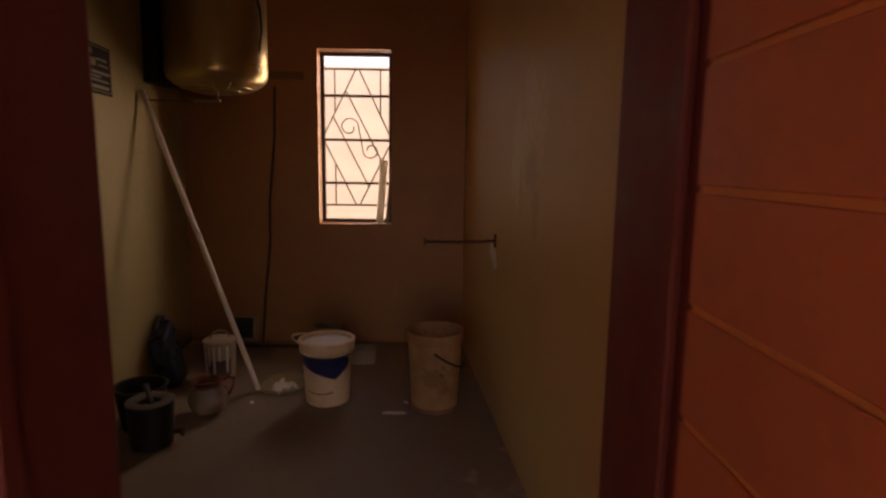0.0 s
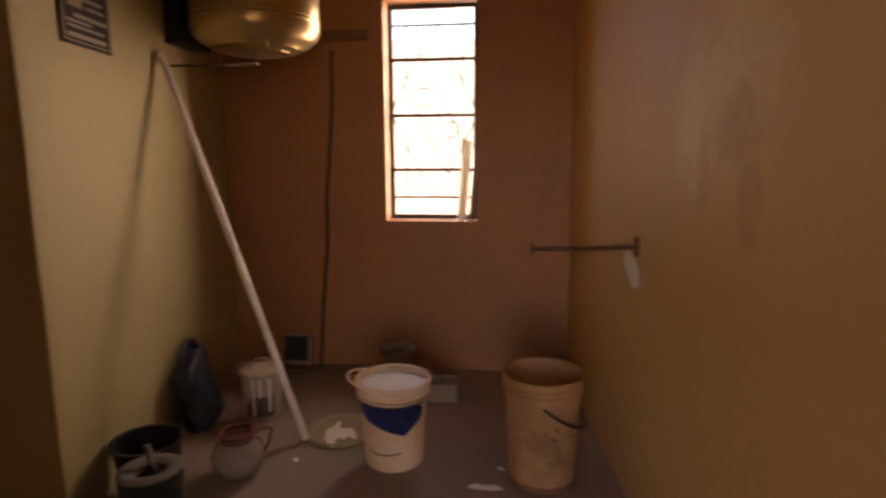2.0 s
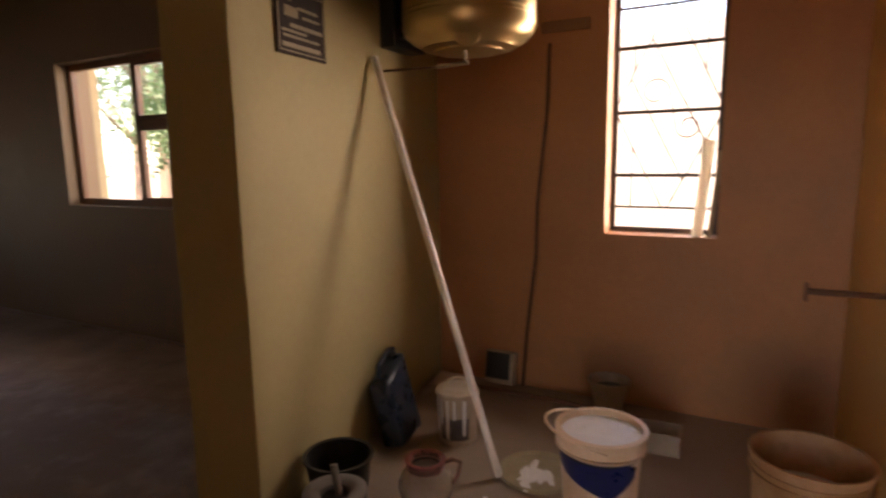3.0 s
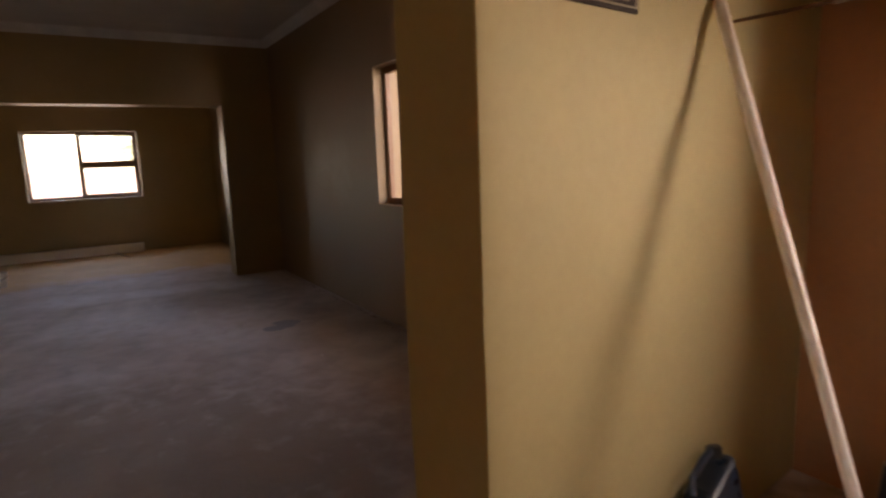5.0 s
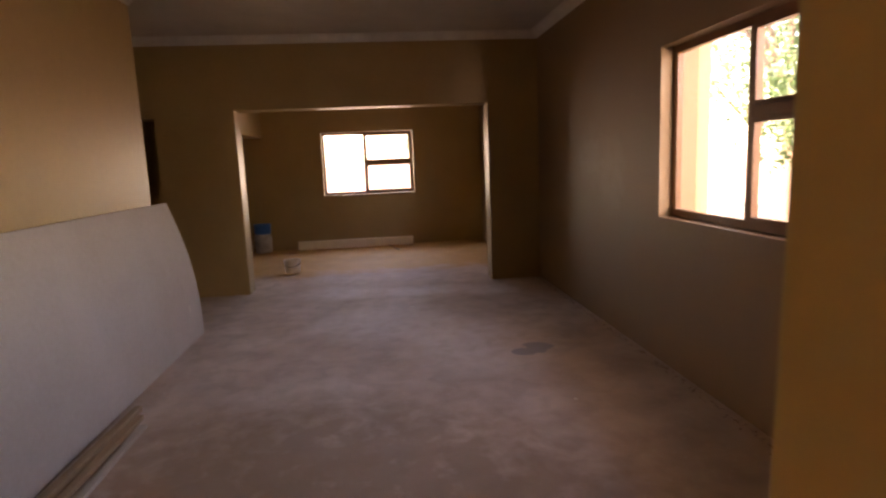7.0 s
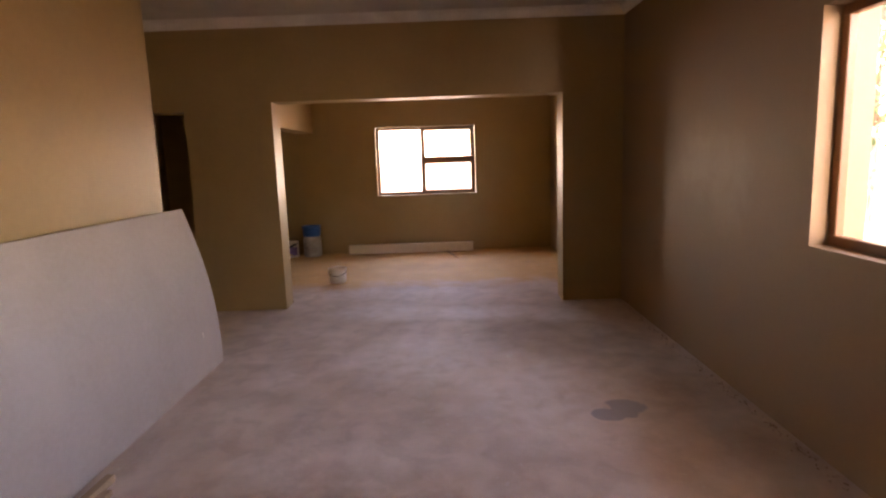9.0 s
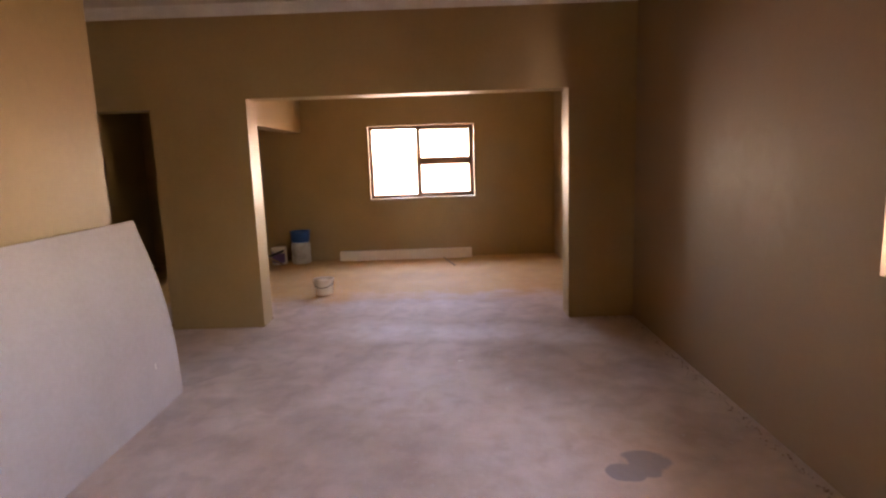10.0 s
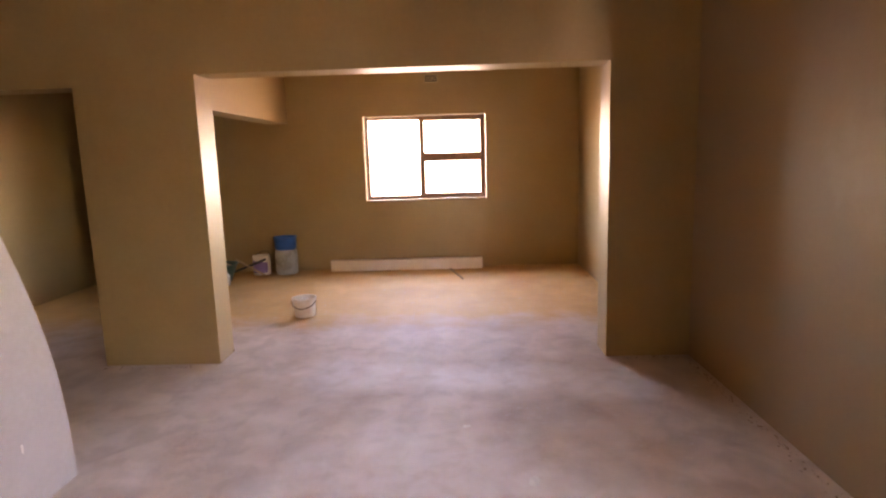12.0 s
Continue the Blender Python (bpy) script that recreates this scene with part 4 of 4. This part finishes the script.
# ---- living room things ----
def boards():
    n, length = 6, 3.0
    for i in range(n):
        t = thing("ceiling_board", pose(-5.715 + 0.012 * i, 0, 0), "pale grey bowed ceiling board leaning on its long edge", "board", "ceiling boards leaning on the wall")
        bm = bmesh.new()
        rows = []
        for k in range(17):
            f = k / 16
            y = 0.443 - 0.205 * f + 0.060 * math.sin(math.pi * f) ** 1.0 - 0.0125 * i
            z = 0.004 + 1.196 * f - 0.006 * i * f
            rows.append([bm.verts.new((u, y - d, z)) for d in (0, 0.011) for u in (0.0, length)])
        for a, b in zip(rows, rows[1:]):
            bm.faces.new((a[0], a[1], b[1], b[0]))
            bm.faces.new((a[2], b[2], b[3], a[3]))
            bm.faces.new((a[0], b[0], b[2], a[2]))
            bm.faces.new((a[1], a[3], b[3], b[1]))
        for r in (rows[0], rows[-1]):
            bm.faces.new((r[0], r[2], r[3], r[1]))
        part("sheet", bm, BOARDM, t, smooth=True)
        if i == 0:
            part("chip", splat(0.016, 0.001, 5), WHITEPL, t, "white chipped spot", m=pose(0.30, 0.4355, 0.30, -86, 0, 0) @ Matrix.Diagonal((0.5, 1.2, 1, 1)))
    for i, (x0, y, h) in enumerate(((-3.98, 0.545, 0.040), (-3.86, 0.600, 0.030), (-3.74, 0.665, 0.020))):
        t = thing("timber_batten", pose(x0, y, 0, 0, 0, -1.5 + i), "long thin raw timber batten on the floor by the boards", "batten", "timber battens on the floor")
        part("batten", box(0, 1.3, -0.022, 0.022, 0, h, 0.003), TIMBER if i < 2 else BOARDM, t)


boards()


def floor_marks():
    for x, y, r, ma, label, seed, sx, sy in ((-5.61, 2.68, 0.040, WHITEPLASTER, "small white plaster crumb on the floor", 2, 1.0, 1.0),
                                             (-3.62, 3.226, 0.014, WHITEPLASTER, "tiny white crumb on the floor", 7, 1, 1),
                                             (0.80, 3.05, 0.060, WHITEPAINT, "white paint splash on the floor", 8, 1.1, 0.6),
                                             (0.86, 3.20, 0.018, WHITEPAINT, "white paint drop on the floor", 9, 1, 1),
                                             (-0.05, 3.18, 0.018, WHITEPAINT, "white paint drop on the floor", 10, 1, 1),
                                             (-6.17, 2.373, 0.02, WHITEPLASTER, "tiny white crumb on the floor", 17, 1, 1)):
        o = part("floor_spill", splat(r, 0.0025 if ma is not WHITEPLASTER else 0.004, seed), ma, m=pose(x, y, 0.0005) @ Matrix.Diagonal((sx, sy, 1, 1)))
        tagged(o, label, "spill", kind="structure")
    for x, y in ((-7.52, 0.515), (-7.36, -0.39)):
        t = thing("plaster_lump", pose(x, y, 0.0), "small dark lump of mortar at the foot of the opening", "rubble", "mortar lumps")
        bm = bmesh.new()
        bmesh.ops.create_icosphere(bm, subdivisions=2, radius=0.022)
        for v in bm.verts:
            v.co *= 1 + 0.35 * noise.noise(v.co * 60 + Vector((x, y, 0)))
            v.co.z = max(v.co.z * 0.8 + 0.014, 0.0)
        part("lump", bm, PLASTERPATCH, t)


floor_marks()


def debris():
    """Mortar crumbs and grit swept along the foot of the walls."""
    rnd = random.Random(21)
    runs = [((-7.2, 3.995), (-1.2, 3.995), 420), ((-7.22, 0.55), (-7.22, -0.3), 30), ((-7.22, 3.5), (-7.22, 3.99), 26), ((-0.6, 4.33), (1.2, 4.33), 70),
            ((1.22, 4.3), (1.45, 1.6), 60), ((-10.85, 0.2), (-10.85, 3.9), 60), ((-10.7, 3.92), (-7.6, 3.92), 50)]
    verts, faces = [], []
    for (x0, y0), (x1, y1), n in runs:
        for i in range(n):
            f, s = rnd.random(), rnd.uniform(0.002, 0.007)
            c = Vector((x0 + (x1 - x0) * f + rnd.gauss(0, 0.02), y0 + (y1 - y0) * f - abs(rnd.gauss(0, 0.03)), 0))
            b = len(verts)
            k = 5
            a0 = rnd.random() * 6
            for j in range(k):
                verts.append((c.x + s * rnd.uniform(0.7, 1.3) * math.cos(a0 + j * 6.283 / k), c.y + s * rnd.uniform(0.7, 1.3) * math.sin(a0 + j * 6.283 / k), 0.0))
            verts.append((c.x, c.y, s * rnd.uniform(0.6, 1.1)))
            faces += [(b + j, b + (j + 1) % k, b + k) for j in range(k)]
    me = bpy.data.meshes.new("grit")
    me.from_pydata(verts, [], faces)
    me.materials.append(PLASTERPATCH)
    tagged(new("grit", me), "mortar crumbs and grit along the foot of the walls", "grit", kind="stuff")


debris()


# ---- far room things ----
def far_things():
    b = thing("timber_beam", pose(-10.81, 0.625, 0, 0, 0, 90), "long pale planed timber box beam on the floor under the window", "beam")
    part("beam", box(0, 2.03, -0.09, 0.0, 0, 0.145, 0.006, 2), BEAMM, b)
    part("end_mark", box(1.80, 1.95, 0.0005, 0.003, 0.03, 0.11, 0.001), TIMBER, b, "brown scuff mark")
    s = thing("stick", pose(-10.38, 2.305, 0), "thin wooden stick on the floor", "stick")
    part("stick", tube([(-0.31, -0.08, 0.012), (0.32, 0.08, 0.010)], 0.011, 8), TIMBER, s)
    r0, r1, h = 0.098, 0.112, 0.185
    k = thing("small_bucket", pose(-8.56, 0.835, 0, 0, 0, 0), "small white plaster-splashed bucket with a wire handle", "bucket")
    part("body", bucket_body(r0, r1, h), WHITEPL, k, smooth=True)
    part("rim", ring(r1 - 0.003, r1 + 0.006, h - 0.016, h), WHITEPL, k, smooth=True)
    part("plaster", lathe([(0.001, 0.13), (0.104, 0.13), (0.104, 0.14), (0.04, 0.165), (0.001, 0.17)], 30), WHITEPLASTER, k, smooth=True)
    pts = [(r1 * 1.05 * math.cos(radians(a)), r1 * 1.05 * math.sin(radians(a)), 0.150 - 0.055 * math.sin(radians((a + 80) * 180 / 160))) for a in range(-80, 81, 10)]
    part("handle", tube(pts, 0.004, 8), RUST, k)
    w = thing("water_drum", pose(-10.70, 0.04, 0) @ Matrix.Diagonal((0.95, 0.95, 1.06, 1)), "cloudy plastic water drum with a bright blue top", "drum")
    part("body", lathe([(0.001, 0), (0.135, 0), (0.150, 0.02), (0.152, 0.10), (0.147, 0.12), (0.152, 0.14), (0.152, 0.27), (0.14, 0.305), (0.001, 0.31)], 36), CLEARISH, w, smooth=True)
    part("blue_top", lathe([(0.001, 0.311), (0.136, 0.311), (0.146, 0.33), (0.150, 0.45), (0.157, 0.455), (0.157, 0.47), (0.140, 0.47), (0.132, 0.34), (0.001, 0.335)], 36), BLUEPL, w, "bright blue plastic top", smooth=True)
    p = thing("paint_tin", pose(-10.70, -0.30, 0), "pale paint tin with a purple printed label", "tin")
    part("body", lathe([(0.001, 0), (0.112, 0), (0.116, 0.004), (0.112, 0.010), (0.112, 0.235), (0.117, 0.240), (0.117, 0.250), (0.098, 0.250), (0.095, 0.240), (0.001, 0.238)], 36), WHITEPL, p, smooth=True)
    part("label", patch(0.112, 0.112, 0.25, -70, 60, lambda f: 0.20 - 0.03 * f, lambda f: 0.03), PURPLE, p, "purple printed label")
    part("handle", tube(arc(0, 0, 0.22, 0.118, 0, 180, -50), 0.004, 8), STEELDARK, p, m=pose(0, 0, 0, 0, 0, 70))
    for a, c, r, mm in (((-10.50, -0.20, 0.02), (-10.42, -0.55, 0.25), 0.014, TIMBER), ((-10.45, -0.16, 0.24), (-10.58, -0.62, 0.06), 0.016, BLACKPL)):
        t = thing("tool_handle", pose(*a), "tool handle lying against the paint tin", "tool", "tools in the corner")
        part("shaft", tube([(0, 0, 0), tuple(c[i] - a[i] for i in range(3))], r, 10), mm, t, smooth=True)
    g = thing("builders_pan", pose(-10.25, -0.66, 0, 0, 0, 20), "dark green builder's pan with dented sides", "pan")
    part("pan", lathe([(0.001, 0.0), (0.11, 0.0), (0.15, 0.10), (0.20, 0.22), (0.212, 0.225), (0.205, 0.232), (0.19, 0.225), (0.10, 0.012), (0.001, 0.012)], 32), GREENPL, g, smooth=True)
    part("rubble", lathe([(0.001, 0.14), (0.155, 0.15), (0.11, 0.21), (0.05, 0.245), (0.001, 0.25)], 14), PLASTERPATCH, g)
    j = thing("bottle", pose(-10.02, -0.52, 0), "small pale plastic bottle on the floor", "bottle")
    part("body", lathe([(0.001, 0), (0.045, 0), (0.05, 0.01), (0.05, 0.12), (0.02, 0.16), (0.001, 0.16)], 24), CLEARISH, j, smooth=True)
    part("cap", lathe([(0.001, 0.161), (0.022, 0.161), (0.022, 0.185), (0.001, 0.185)], 20), BLACKPL, j)
    # air brick high on the end wall
    v = thing("air_vent", pose(-10.876, 2.037, 2.436, 0, 0, 90) @ Matrix.Diagonal((0.85, 1, 1.04, 1)), "small brown clay air brick high on the wall", "vent")
    v["kind"] = "structure"
    part("plate", box(-0.10, 0.10, -0.010, 0.004, 0, 0.10, 0.002), EXTWALL, v)
    # black plates on the face stand for the shade inside the holes
    for i in range(6):
        for q in range(3):
            part("hole_shade", box(-0.092 + 0.031 * i, -0.067 + 0.031 * i, -0.0125, -0.0105, 0.008 + 0.030 * q, 0.031 + 0.030 * q), BLACKPL, v)


far_things()


# ---- trees outside ----
def tree(x, y, trunk_h, crown_r, crown_z, squash, leaves, seed, label):
    rnd = random.Random(seed)
    t = thing("tree", pose(x, y, -0.13), label, "tree", "yard trees")
    limbs = [tube([(0, 0, 0), (0.05, 0.02, trunk_h * 0.5), (0.0, 0.08, trunk_h)], 0.13, 10, 0.6)]
    hubs = []
    for i in range(9):
        a, e = 2.4 * i, rnd.uniform(0.2, 1.1)
        tip = Vector((math.cos(a) * math.cos(e), math.sin(a) * math.cos(e), math.sin(e) * squash)) * crown_r * rnd.uniform(0.55, 0.95)
        tip.z += crown_z - 0.3 * crown_r
        mid = tip * 0.5 + Vector((0, 0, trunk_h * 0.45))
        limbs.append(tube([(0, 0.06, trunk_h * 0.9), mid, tip], 0.055, 7, 0.25))
        hubs += [tip, mid * 0.4 + tip * 0.6]
    part("trunk", joined(*limbs), BARK, t, smooth=True)
    for i in range(26):
        d = Vector((rnd.gauss(0, 1), rnd.gauss(0, 1), rnd.gauss(0, 1))).normalized() * crown_r * rnd.uniform(0.4, 1.0)
        d.z = d.z * squash + crown_z
        hubs.append(d)
    verts, faces = [], []
    for i in range(leaves):
        h = hubs[rnd.randrange(len(hubs))]
        p = h + Vector((rnd.gauss(0, 1), rnd.gauss(0, 1), rnd.gauss(0, 0.8))) * crown_r * 0.17
        s = rnd.uniform(0.025, 0.055)
        u = Vector((rnd.gauss(0, 1), rnd.gauss(0, 1), rnd.gauss(0, 0.6))).normalized()
        w = u.orthogonal().normalized() * s * 0.5
        u = u * s
        b = len(verts)
        verts += [p - u, p + w, p + u, p - w]
        faces.append((b, b + 1, b + 2, b + 3))
    me = bpy.data.meshes.new("crown")
    me.from_pydata([tuple(v) for v in verts], [], faces)
    me.materials.append(LEAF)
    c = new("crown", me)
    c.parent = t
    return t


tree(-9.2, 8.6, 2.6, 2.1, 4.45, 0.8, 20000, 5, "leafy green yard tree with drooping branches")
tree(-6.6, 8.0, 1.2, 1.75, 2.2, 0.95, 16000, 8, "bushy green yard tree beside the house")
tree(-31.0, 4.6, 1.4, 2.3, 2.9, 0.6, 12000, 11, "leafy green tree across the yard")
tree(-13.5, 11.0, 2.2, 2.4, 3.6, 0.8, 12000, 14, "broad green yard tree")
